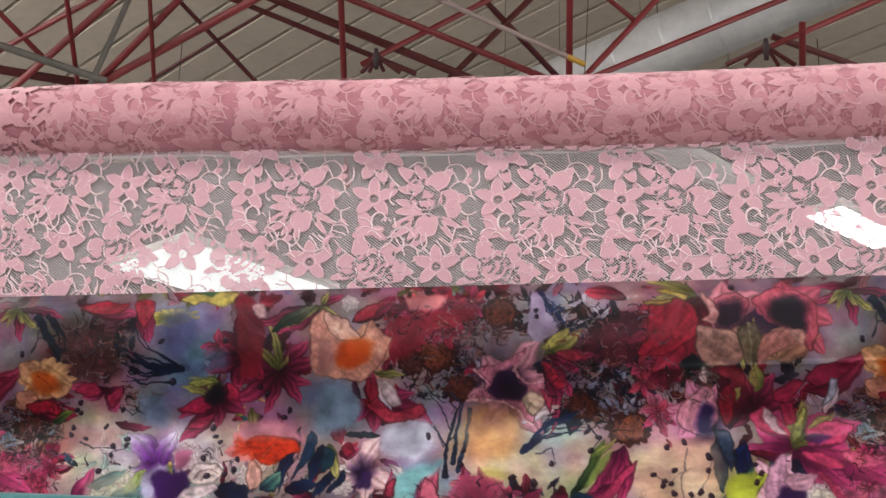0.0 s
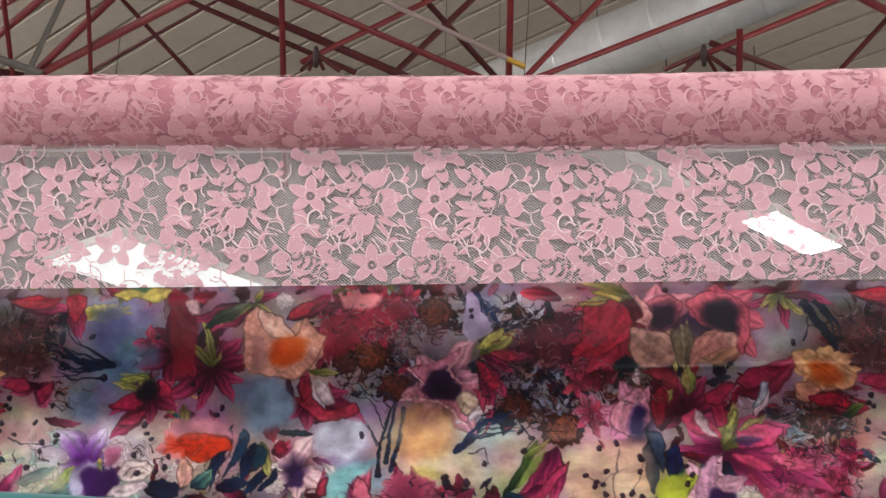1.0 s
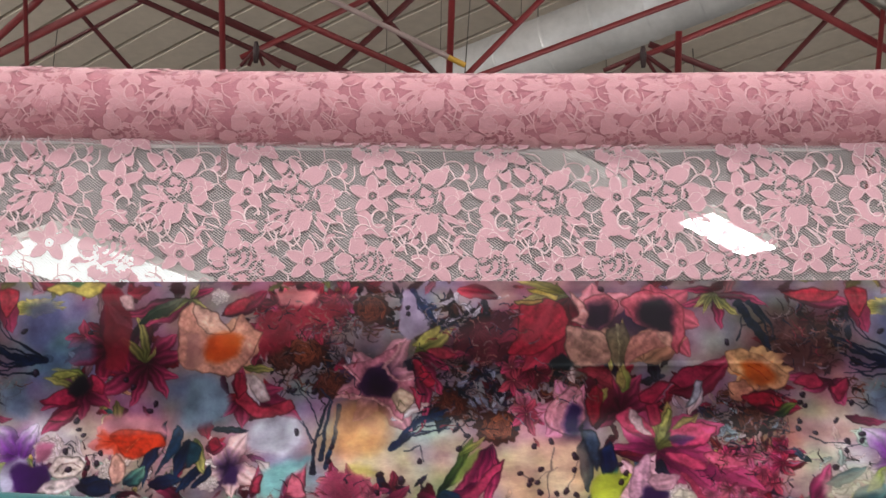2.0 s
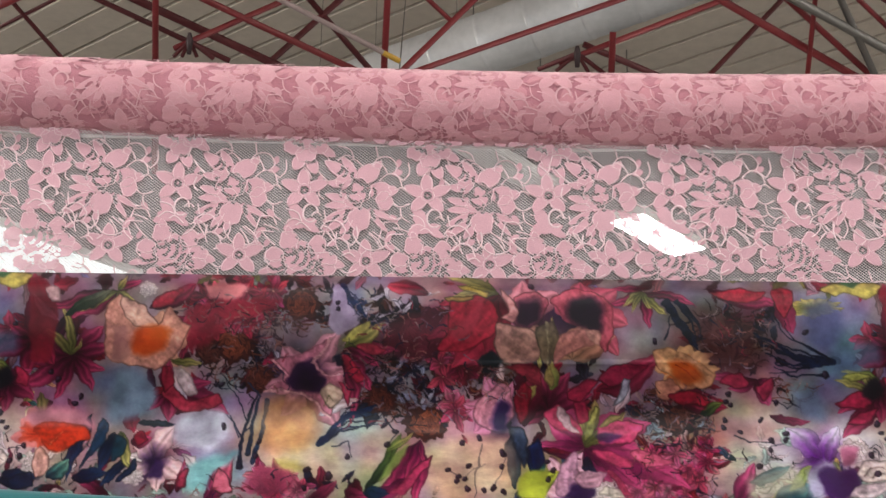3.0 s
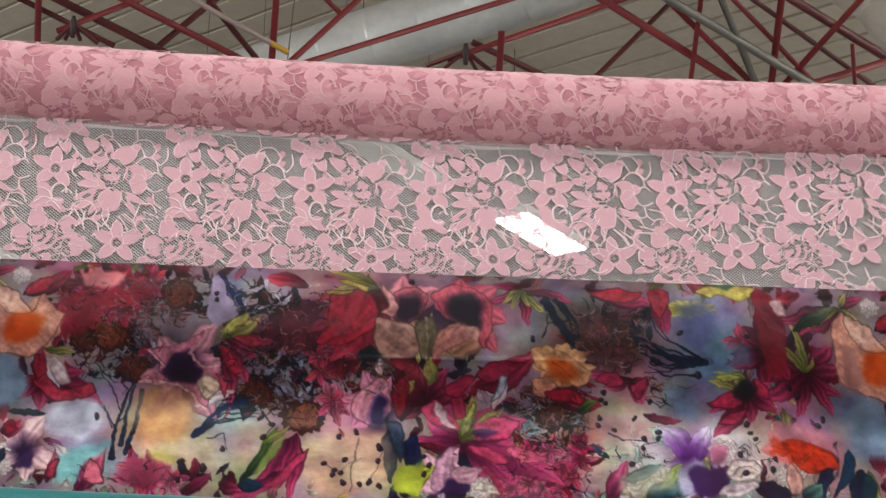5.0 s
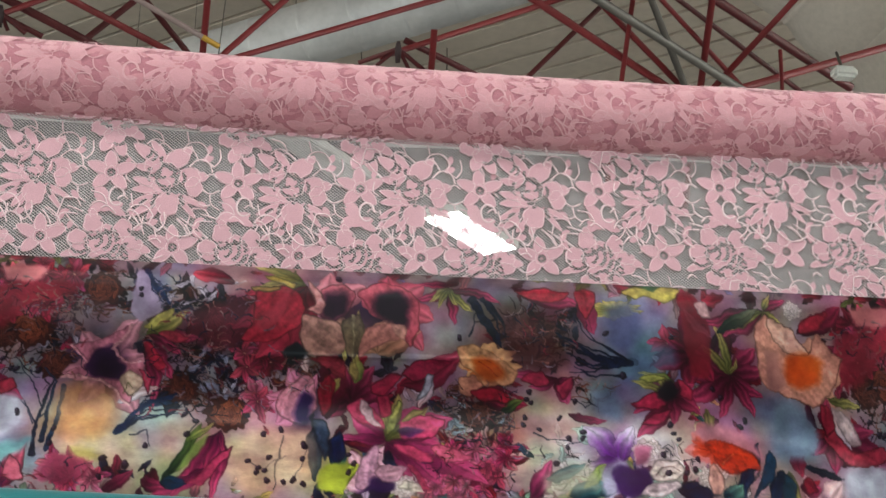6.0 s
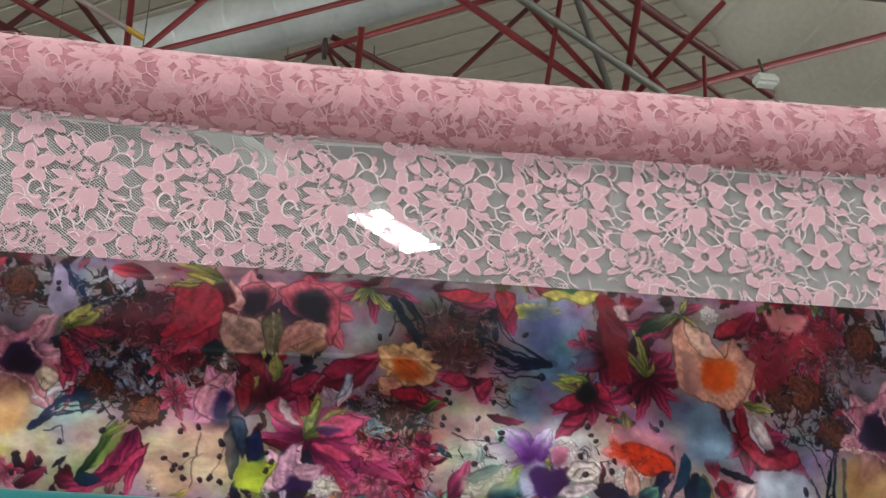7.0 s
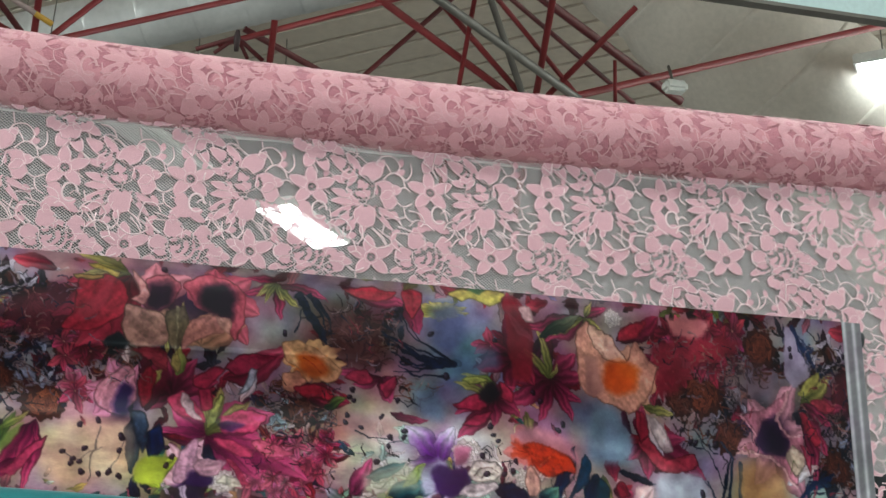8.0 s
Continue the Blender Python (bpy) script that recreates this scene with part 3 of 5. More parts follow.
def roll_body():
    nx, sides = 120, 40
    pts, rad = [], []
    x0, x1 = -0.775, 1.06
    for i in range(nx + 1):
        x = x0 + (x1 - x0) * i / nx
        pts.append((x, D, ROLL_Z + sag(x)))
        end = min(1.0, (x - x0) / 0.12)
        rad.append(ROLL_R * (0.86 + 0.14 * math.sin(end * math.pi / 2)) + 0.0003 * math.sin(x * 37))
    v, f = tube_data(pts, rad, sides, caps=False)
    n0, rim = len(v), range(sides)
    # wound layers of the open end
    for ring, (dx, s) in enumerate(((0.006, 0.93), (-0.002, 0.84), (0.007, 0.74), (0.0, 0.62), (0.006, 0.5), (0.0, 0.4))):
        for k in rim:
            p = Vector(v[k])
            c = Vector(pts[0])
            v.append(c + (p - c) * s + Vector((dx + 0.002 * math.sin(k * 1.7 + ring), 0, 0)))
        a, b = (0 if ring == 0 else n0 + (ring - 1) * sides), n0 + ring * sides
        for k in rim:
            f.append((a + k, b + k, b + (k + 1) % sides, a + (k + 1) % sides))
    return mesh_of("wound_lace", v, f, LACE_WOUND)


part("wound_lace", roll_body(), roll, "layers of wound lace, pink darkened for shade between the motifs")
# a pale tube along the lower outline stands in for the white highlight
pts = []
for i in range(61):
    x = -0.76 + 1.8 * i / 60
    pts.append((x, D + 0.0108 + 0.0004 * math.sin(x * 60), ROLL_Z + sag(x) - 0.0437 + 0.0008 * math.sin(x * 33)))
part("selvedge", mesh_of("selvedge", *tube_data(pts, [0.0017 + 0.0007 * math.sin(i * 1.3) for i in range(61)], 8), WHITE_CASE), roll, "thin white tube set in as the highlight under the roll")
part("core", mesh_of("core", *tube_data([(-0.79, D, ROLL_Z + sag(-0.79)), (-0.70, D, ROLL_Z + sag(-0.7))], [0.018, 0.018], 20), CARD), roll, "cardboard core tube")
CURVED = lace_motifs(curved)
# lower motifs: the same meshes with shade put into their pink
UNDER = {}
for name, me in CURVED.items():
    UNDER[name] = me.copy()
    UNDER[name].materials[0] = UNDER[name].materials[1] = SHADED_UNDER_FILL
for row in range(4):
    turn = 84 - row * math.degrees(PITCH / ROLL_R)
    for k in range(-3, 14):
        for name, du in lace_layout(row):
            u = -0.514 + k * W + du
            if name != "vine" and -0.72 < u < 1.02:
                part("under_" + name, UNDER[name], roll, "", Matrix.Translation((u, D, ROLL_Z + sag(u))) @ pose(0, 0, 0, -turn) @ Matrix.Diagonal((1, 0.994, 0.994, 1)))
for row in range(4):
    turn = 141 - row * math.degrees(PITCH / ROLL_R)
    for k in range(-3, 14):
        for name, du in lace_layout(row + 1):
            u = warp(-0.604 + k * W + du) + 0.0065
            if not -0.74 < u < 1.02:
                continue
            rnd = random.Random(row * 31 + k * 5 + len(name))
            part(name, CURVED[name], roll, "", pose(u, D, ROLL_Z + sag(u), -turn + rnd.uniform(-2, 2), rnd.uniform(-1, 1), 0))

# ---- printed satin ----
# The print is drawn on a grid of its own (x along the cloth, y downwards, one unit about 0.33 mm) and repeats along the cloth.
REPEAT = 0.927
CLOTH_X0, CLOTH_X1 = -1.10, 0.918


def on_cloth(gx, gy):
    return (-0.5047 + 3.256e-4 * gx + 3.0e-5 * gy - 2.0e-8 * gx * gy, 0.5069 + 4.1e-6 * gx - 3.25e-4 * gy)


DROP = [(0.512, 1.474), (0.507, 1.456), (0.50, 1.441), (0.49, 1.435), (0.44, 1.449), (0.36, 1.496), (0.338, 1.499), (0.31, 1.468), (0.27, 1.392), (0.22, 1.328), (0.15, 1.27)]

# the profile, rounded between its corners
FALL_B = np.arange(-0.53, -0.13, 0.0005)
FALL_Y = np.interp(FALL_B, [-b for b, _ in DROP], [y for _, y in DROP])
SPREAD = np.exp(-(np.arange(-40, 41) * 0.0005 / 0.0085) ** 2)
FALL_Y = np.convolve(np.pad(FALL_Y, 40, mode="edge"), SPREAD / SPREAD.sum(), mode="valid")


def cloth_depth(a, b):
    y = float(np.interp(-b, FALL_B, FALL_Y))
    # the lower part swells out over what lies behind it, most where the cloth is fullest, and hangs flat at its end
    full = 0.65 + 0.35 * max(0.0, min(1.0, (a + 0.7) / 0.6)) + 0.3 * max(0.0, min(1.0, a / 0.3))
    k = max(0.0, min(1.0, (a - 0.52) / 0.2))
    k = k * k * (3 - 2 * k)
    if b < 0.35 and y < 1.49:
        y = 1.49 - (1.49 - y) * full
    y += (1.358 + (0.5 - b) * 0.43 - y) * k  # leans back at its end
    y = min(y, 1.51 - 0.034 * max(0.0, min(1.0, (a - 0.6) / 0.15)))  # flat before the lace at its end
    low = max(0.0, min(1.0, (0.42 - b) / 0.12))
    y += low * (0.006 * noise.noise((a * 5.0, b * 9.0, 0.3)) + 0.004 * noise.noise((a * 14.0 + b * 9, b * 16.0 - a * 6, 4.0)))
    y += 0.0022 * noise.noise((a * 7.0, b * 5.0, 7.0)) * (1 - low)
    y -= 0.0016 * math.exp(-((b - 0.412 - 0.02 * (a - 0.1)) / 0.003) ** 2) * math.exp(-((a - 0.15) / 0.16) ** 4)
    rr = max(0.0, min(1.0, (a - 0.25) / 0.3)) * low
    y += rr * 0.005 * math.sin((a * 30 + b * 62) + 2.5 * noise.noise((a * 6, b * 6, 1)))
    return y


def cloth_point(a, b, off=0.0):
    y = cloth_depth(a, b) - off
    return (a * y / D, y, EYE + b * y / D)


def blend(a, b, t):
    return tuple(p + (q - p) * t for p, q in zip(a, b))


WASHES = []


def wash(x, y, rx, ry, colour, power=1.0):
    """A soft cloud of colour in the print."""
    WASHES.append((x, y, rx, ry, colour, power))


PEACH, CREAM, AQUA, LAVENDER, BLUE = (0.90, 0.72, 0.64), (0.96, 0.91, 0.80), (0.55, 0.88, 0.85), (0.66, 0.62, 0.72), (0.42, 0.50, 0.68)
STEEL, AMBER, ROSE, BROWN, NIGHT = (0.40, 0.58, 0.66), (0.90, 0.66, 0.36), (0.86, 0.50, 0.60), (0.36, 0.22, 0.18), (0.14, 0.05, 0.22)
for q in (
    (60, 240, 110, 90, BLUE), (0, 120, 120, 90, LAVENDER), (450, 420, 120, 85, STEEL), (770, 540, 120, 75, LAVENDER), (740, 660, 130, 70, AQUA),
    (960, 570, 90, 80, AMBER), (230, 470, 150, 60, ROSE), (60, 590, 110, 80, CREAM), (350, 620, 120, 70, PEACH), (580, 590, 110, 70, ROSE),
    (330, 170, 120, 100, (0.62, 0.38, 0.46)), (600, 260, 140, 100, PEACH), (820, 420, 110, 70, LAVENDER), (790, 50, 110, 45, ROSE),
): wash(*q)
for q in (
    (1260, 100, 160, 75, LAVENDER), (1380, 110, 110, 60, (0.72, 0.68, 0.72)), (1020, 540, 110, 90, AMBER), (1020, 640, 130, 90, CREAM), (1260, 650, 220, 90, (0.97, 0.92, 0.74)),
    (1400, 230, 170, 110, (0.32, 0.16, 0.20)), (1400, 390, 130, 60, (0.58, 0.62, 0.70)), (1640, 650, 190, 110, (0.96, 0.82, 0.66)), (1590, 500, 80, 70, (0.90, 0.60, 0.70)),
    (1600, 190, 130, 120, (0.66, 0.20, 0.26)), (1200, 520, 120, 60, (0.75, 0.82, 0.80)), (1800, 240, 120, 70, (0.70, 0.58, 0.48)), (1690, 310, 70, 45, (0.30, 0.34, 0.34)),
    (1840, 690, 90, 70, (0.74, 0.84, 0.26)), (1000, 340, 90, 60, NIGHT), (1280, 730, 120, 50, (0.62, 0.80, 0.50)),
): wash(*q)
for q in (
    (2120, 230, 120, 100, (0.64, 0.54, 0.60)), (2480, 210, 150, 100, BROWN), (2830, 190, 110, 95, BLUE), (2900, 290, 110, 80, STEEL), (2780, 440, 100, 70, (0.44, 0.52, 0.68)),
    (2570, 400, 110, 60, (0.74, 0.52, 0.50)), (2600, 520, 150, 70, (0.97, 0.88, 0.80)), (2480, 640, 140, 70, (0.97, 0.96, 0.80)), (2430, 545, 80, 50, (0.72, 0.40, 0.22)),
    (2690, 640, 110, 70, (0.98, 0.99, 0.95)), (2800, 620, 80, 70, (0.50, 0.14, 0.60), 1.6), (2700, 720, 120, 60, (0.72, 0.84, 0.40)), (2900, 560, 90, 60, (0.92, 0.96, 0.95)),
    (2330, 470, 110, 70, (0.46, 0.36, 0.34)), (2250, 690, 140, 70, (0.76, 0.34, 0.50)), (2900, 700, 110, 60, (0.60, 0.80, 0.62)),
): wash(*q)
for q in ((1806, 150, 62, 55), (1990, 160, 62, 60), (1076, 370, 60, 55), (1720, 490, 42, 60), (560, 635, 48, 50), (1960, 745, 70, 60), (560, 640, 40, 40)):
    wash(*q, (0.15, 0.05, 0.20), 3.0)


# The print is painted on one repeat of the cloth, cell by cell
CELL, UNIT = 0.001, 3.25e-4
TOP_B, LOW_B = 0.5085, 0.2225
COLS, LINES = int(round(REPEAT / CELL)), int(round((TOP_B - LOW_B) / CELL))


def clouds(size, seed):
    """Smooth noise from -1 to 1 that joins at the repeat; size in cells."""
    rng = np.random.RandomState(seed)
    n, m = max(2, COLS // size), LINES // size + 3
    g = rng.uniform(-1, 1, (n, m))
    x, y = np.arange(COLS) * n / COLS, np.arange(LINES) / size
    i, j = x.astype(int), y.astype(int)
    fx, fy = x - i, y - j
    fx, fy = (fx * fx * (3 - 2 * fx))[:, None], (fy * fy * (3 - 2 * fy))[None, :]
    i1 = (i + 1) % n
    return (g[np.ix_(i, j)] * (1 - fx) + g[np.ix_(i1, j)] * fx) * (1 - fy) + (g[np.ix_(i, j + 1)] * (1 - fx) + g[np.ix_(i1, j + 1)] * fx) * fy


GRAIN = 0.6 * clouds(5, 1) + 0.4 * clouds(2, 2)
BLOTCH = 0.6 * clouds(34, 3) + 0.4 * clouds(14, 4)
# the painter's hand: shapes run a little out of true
BEND_X = 9 * clouds(26, 5) + 5 * clouds(9, 6) + 2.2 * clouds(4, 7)
BEND_Y = 9 * clouds(26, 8) + 5 * clouds(9, 9) + 2.2 * clouds(4, 10)
GRID_A = (-0.5047 + np.arange(COLS) * CELL)[:, None] + np.zeros((1, LINES)) + BEND_X * UNIT
GRID_B = (TOP_B - np.arange(LINES) * CELL)[None, :] + np.zeros((COLS, 1)) - BEND_Y * UNIT


def ground_colour():
    base = np.array((0.60, 0.52, 0.55))
    total, weight = np.ones((COLS, LINES, 3)) * base * 0.35, np.ones((COLS, LINES)) * 0.35
    for x, y, rx, ry, colour, power in WASHES:
        a0, b0 = on_cloth(x, y)
        da = (GRID_A - a0 + REPEAT / 2) % REPEAT - REPEAT / 2
        g = power * np.exp(-((da / (rx * 3.1e-4)) ** 2 + ((GRID_B - b0) / (ry * 3.1e-4)) ** 2) * (1 + 0.35 * BLOTCH))
        total += g[..., None] * np.array(colour)
        weight += g
    img = total / weight[..., None]
    img *= (1 + 0.16 * BLOTCH + 0.05 * GRAIN)[..., None]
    img += 0.07 * np.stack([clouds(20, 21), clouds(24, 22), clouds(18, 23)], -1)
    return np.clip(img, 0, 1)


CANVAS = ground_colour()


def local(x, y, reach):
    """The cells within reach of a place of the print, and their offsets from it in print units."""
    a0, b0 = on_cloth(x, y)
    ci, cj, n = int(round((a0 + 0.5047) / CELL)), int(round((TOP_B - b0) / CELL)), int(reach * UNIT / CELL) + 7
    cols = np.arange(ci - n, ci + n + 1) % COLS
    lines = np.arange(max(0, cj - n), min(LINES, cj + n + 1))
    if len(lines) == 0:
        return None
    ix = np.ix_(cols, lines)
    dx = ((GRID_A[ix] - a0 + REPEAT / 2) % REPEAT - REPEAT / 2) / UNIT
    return ix, dx, (b0 - GRID_B[ix]) / UNIT


def lay(ix, alpha, colour):
    alpha = np.clip(alpha, 0, 1)[..., None]
    CANVAS[ix] = CANVAS[ix] * (1 - alpha) + np.clip(colour, 0, 1) * alpha


class Drawing:
    """A printed motif, painted from petals, discs and strokes."""

    quick = 1.25  # how soon a petal passes from its base colour to that of its tip

    def petal(self, x, y, angle, length, width, base, tip, bend=0.0, edge=0.5, ruffle=0.0):
        length, width = length * 1.18, width * 1.02
        got = local(x, y, length * 1.15)
        if got is None:
            return
        ix, dx, dy = got
        c, s = math.cos(radians(angle)), -math.sin(radians(angle))
        t, o = (dx * c + dy * s) / length, -dx * s + dy * c
        ph = (x * 0.37 + y * 0.11) % 6.28
        tc = np.clip(t, 0.0, 1.0)
        o = o - bend * length * np.sin(np.pi * tc * 0.9)
        half = width / 2 * np.sin(np.pi * tc ** 0.85) ** 0.85 + 0.4
        half *= 1 + (0.08 + ruffle) * (0.5 * np.sin(tc * 9 + ph) + 0.5 * np.sin(tc * 21 + 2 * ph + np.sign(o)))
        k = o / half
        alpha = np.clip((1 - np.abs(k)) * half / 3.2, 0, 1) * (t > 0) * (t < 1)
        g, bl = GRAIN[ix], BLOTCH[ix]
        f = np.clip(self.quick * t - 0.1 * self.quick + 0.16 * bl + 0.10 * np.sin(7 * k + ph), 0, 1)[..., None]
        col = np.array(base) * (1 - f) + np.array(tip) * f
        vein = 0.05 * np.sin(np.abs(k) * 15 + 4 * t + ph) * (1 - np.abs(k))
        fold = 0.20 * np.exp(-((np.abs(k) - 0.42) / 0.2) ** 2) - 0.14 * np.exp(-(k / 0.10) ** 2) - 0.22 * (k > 0) * np.clip(k, 0, 1)
        line = (1 - edge) * 0.9 * np.exp(-((1 - np.abs(k)) * half / 3.0) ** 2) * (0.55 + 0.6 * bl)
        lay(ix, alpha, col * (1 + vein + fold + 0.10 * g - line)[..., None])

    def disc(self, x, y, rx, ry, inner, outer, rim=None, ruffle=0.08, lobes=9, seed=0, shift=(0, 0)):
        got = local(x, y, max(rx, ry) * 1.3)
        if got is None:
            return
        ix, dx, dy = got
        ang = np.arctan2(dy / ry, dx / rx)
        r = np.hypot(dx / rx, dy / ry) / (1 + ruffle * (np.sin(lobes * ang + seed) + 0.6 * np.sin(2.3 * lobes * ang + 2 * seed)))
        alpha = np.clip((1 - r) * min(rx, ry) / 3.2, 0, 1)
        q = np.hypot(dx / rx - shift[0] / rx, dy / ry - shift[1] / ry) if shift != (0, 0) else r
        f = np.clip((q - 0.15) / 0.7 + 0.15 * BLOTCH[ix], 0, 1)[..., None]
        col = np.array(inner) * (1 - f) + np.array(outer) * f
        if rim:
            e = np.clip(np.exp(-((1 - r) * min(rx, ry) / 3.0) ** 2) * 0.8, 0, 1)[..., None]
            col = col * (1 - e) + np.array(rim) * e
        pleat = 0.09 * np.sin(lobes * 2 * ang + seed) * np.clip(r, 0, 1)
        lay(ix, alpha, col * (1 + pleat + 0.08 * GRAIN[ix])[..., None])

    def stroke(self, pts, w0, w1, colour, wobble=0.0):
        rnd = random.Random(int(pts[0][0] * 7 + pts[0][1]))
        x0, y0 = pts[0]
        reach = max(math.hypot(x - x0, y - y0) for x, y in pts) + w0
        got = local(x0, y0, reach)
        if got is None:
            return
        ix, dx, dy = got
        best, n = np.full(dx.shape, -9.0), len(pts) - 1
        for i in range(n):
            (xa, ya), (xb, yb) = pts[i], pts[i + 1]
            d, t = seg_dist(dx, dy, xa - x0 + rnd.uniform(-wobble, wobble), ya - y0, xb - x0, yb - y0)
            best = np.maximum(best, (w0 + (w1 - w0) * (i + t) / n) / 2 - d)
        lay(ix, np.clip(best / 2.4 + 0.35, 0, 1), np.array(colour) * (1 + 0.35 * GRAIN[ix] + 0.3 * BLOTCH[ix])[..., None])

    def patch(self, corners, colour, rim=None, soft=3, alpha=1.0):
        """A painted area with rounded corners, darker folds inside and a broken line along its edge."""
        pts = list(corners)
        for cut in (0.14, 0.22):
            pts = [q for (xa, ya), (xb, yb) in zip(pts, pts[1:] + pts[:1]) for q in ((xa + (xb - xa) * cut, ya + (yb - ya) * cut), (xb + (xa - xb) * cut, yb + (ya - yb) * cut))]
        x0, y0 = sum(x for x, _ in pts) / len(pts), sum(y for _, y in pts) / len(pts)
        size = max(math.hypot(x - x0, y - y0) for x, y in pts)
        got = local(x0, y0, size + 2 * soft)
        if got is None:
            return
        ix, dx, dy = got
        near, inside = np.full(dx.shape, 1e9), np.zeros(dx.shape, bool)
        for (xa, ya), (xb, yb) in zip(pts, pts[1:] + pts[:1]):
            xa, ya, xb, yb = xa - x0, ya - y0, xb - x0, yb - y0
            near = np.minimum(near, seg_dist(dx, dy, xa, ya, xb, yb)[0])
            inside ^= ((ya > dy) != (yb > dy)) & (dx < (xb - xa) * (dy - ya) / (yb - ya + 1e-9) + xa)
        depth = np.where(inside, near, -near)
        cover = alpha * np.clip(depth / soft + 0.5, 0, 1)
        g, bl = GRAIN[ix], BLOTCH[ix]
        fx, fy = max(((x - x0, y - y0) for x, y in pts), key=lambda q: math.hypot(*q))
        across = (-dx * fy + dy * fx) / size
        fold = 0.10 * bl
        if soft < 8:
            fold = 0.07 * np.sin(0.12 * across + 0.03 * near + x0 + 4 * bl) + 0.04 * np.sin(0.31 * across + y0 + 3 * bl) + 0.12 * np.clip(1 - depth / (0.4 * size), 0, 1) - 0.04
        col = np.array(colour) * (1 + fold + 0.20 * bl + (0.24 if soft < 8 else 0.05) * g)[..., None]
        if soft < 8:
            e = np.clip(np.exp(-(depth / 4.5) ** 2) * (0.75 + 0.7 * bl), 0, 0.9)[..., None]
            col = col * (1 - e) + np.array(rim or [c * 0.42 for c in colour]) * e
        lay(ix, cover, col)

    def berry(self, x, y, r=11.5):
        self.disc(x, y, r, r, (0.34, 0.26, 0.38), (0.13, 0.06, 0.14), (0.08, 0.03, 0.08), 0.03, 5, x, (-r * 0.4, -r * 0.4))

    def spray(self, x, y, r, count, colours, size, seed):
        """A bush of small five-petalled blossoms."""
        rnd = random.Random(seed)
        for _ in range(count):
            a, q = rnd.uniform(0, 6.28), r * math.sqrt(rnd.random())
            cx, cy = x + q * math.cos(a), y + 0.75 * q * math.sin(a)
            col = rnd.choice(colours)
            s = size * rnd.uniform(0.6, 1.25)
            t0 = rnd.uniform(0, 72)
            for k in range(5):
                self.petal(cx, cy, t0 + 72 * k + rnd.uniform(-20, 20), s * rnd.uniform(0.7, 1.2), s * 0.62, tuple(c * 0.62 for c in col), tuple(min(1, c * rnd.uniform(0.9, 1.25)) for c in col), 0.05, 0.45)
            self.disc(cx, cy, s * 0.10, s * 0.10, (0.8, 0.6, 0.5), (0.35, 0.12, 0.2))

    def rosette(self, x, y, r, light, dark, seed):
        """A full rose, seen from above, of curling petals with dark lines between."""
        rnd = random.Random(seed)
        self.disc(x, y, r * 1.02, r * 0.86, dark, dark, tuple(c * 0.5 for c in dark), 0.09, 7, seed)
        for ring, n in ((0.92, 8), (0.68, 6), (0.45, 5), (0.24, 3)):
            t0 = rnd.uniform(0, 360)
            for k in range(n):
                a = t0 + 360 * k / n + rnd.uniform(-10, 10)
                px, py = x + r * ring * 0.80 * math.cos(radians(a)), y - r * ring * 0.68 * math.sin(radians(a))
                ln = 2.6 * r * ring / n + r * 0.20
                self.petal(px - ln / 2 * math.cos(radians(a + 96)), py + ln / 2 * math.sin(radians(a + 96)), a + 96, ln, r * 0.26, blend(dark, light, rnd.uniform(0.3, 0.9)), blend(dark, light, rnd.uniform(0.5, 1.0)), -0.16, 0.2)

    def tangle(self, x, y, rx, ry, count, colours, seed, w=7):
        """Curling bark-like strokes."""
        rnd = random.Random(seed)
        for _ in range(count):
            px, py, a = x + rnd.uniform(-rx, rx), y + rnd.uniform(-ry, ry), rnd.uniform(0, 6.28)
            pts, turn = [], rnd.uniform(-0.9, 0.9)
            for k in range(6):
                pts.append((px, py))
                px, py, a = px + 13 * math.cos(a), py + 9 * math.sin(a), a + turn
            self.stroke(pts, w * rnd.uniform(0.5, 1.3), 2, rnd.choice(colours), 1.5)


RED0, RED1, RED2 = (0.30, 0.03, 0.16), (0.77, 0.23, 0.42), (0.68, 0.14, 0.31)
MAG0, MAG1 = (0.40, 0.04, 0.26), (0.88, 0.32, 0.54)
YEL0, YEL1 = (0.34, 0.38, 0.16), (0.76, 0.72, 0.38)
GRN0, GRN1 = (0.08, 0.20, 0.12), (0.44, 0.56, 0.22)
NAVY0, NAVY1 = (0.04, 0.08, 0.20), (0.10, 0.26, 0.42)
TEAL0, TEAL1 = (0.04, 0.20, 0.28), (0.14, 0.52, 0.54)
PINK0, PINK1 = (0.62, 0.24, 0.38), (0.90, 0.62, 0.66)
BARK = [(0.16, 0.08, 0.08), (0.40, 0.22, 0.16), (0.58, 0.50, 0.48), (0.10, 0.07, 0.12), (0.52, 0.26, 0.16)]
DUSK = [(0.12, 0.06, 0.12), (0.30, 0.08, 0.14), (0.18, 0.16, 0.26), (0.50, 0.42, 0.46)]
TWIG = (0.10, 0.14, 0.24)


def lily(x, y, petals, colours=(RED0, RED1), leaves=(), ruffle=0.0):
    d = Drawing()
    if colours[0][0] < 0.2:
        d.quick = 2.6  # dark throat, light petals
    for a, ln, w in petals:
        d.petal(x, y, a, ln, w, colours[0], colours[1], 0.06 if a % 2 else -0.06, 0.4, ruffle)
    for a, ln, w in leaves:
        d.petal(x, y, a, ln, w, YEL0, YEL1, 0.05, 0.6)


def leaf(x, y, angle, length, width, colours, bend=0.06):
    d = Drawing()
    d.petal(x, y, angle, length, width, *colours, bend, 0.4)


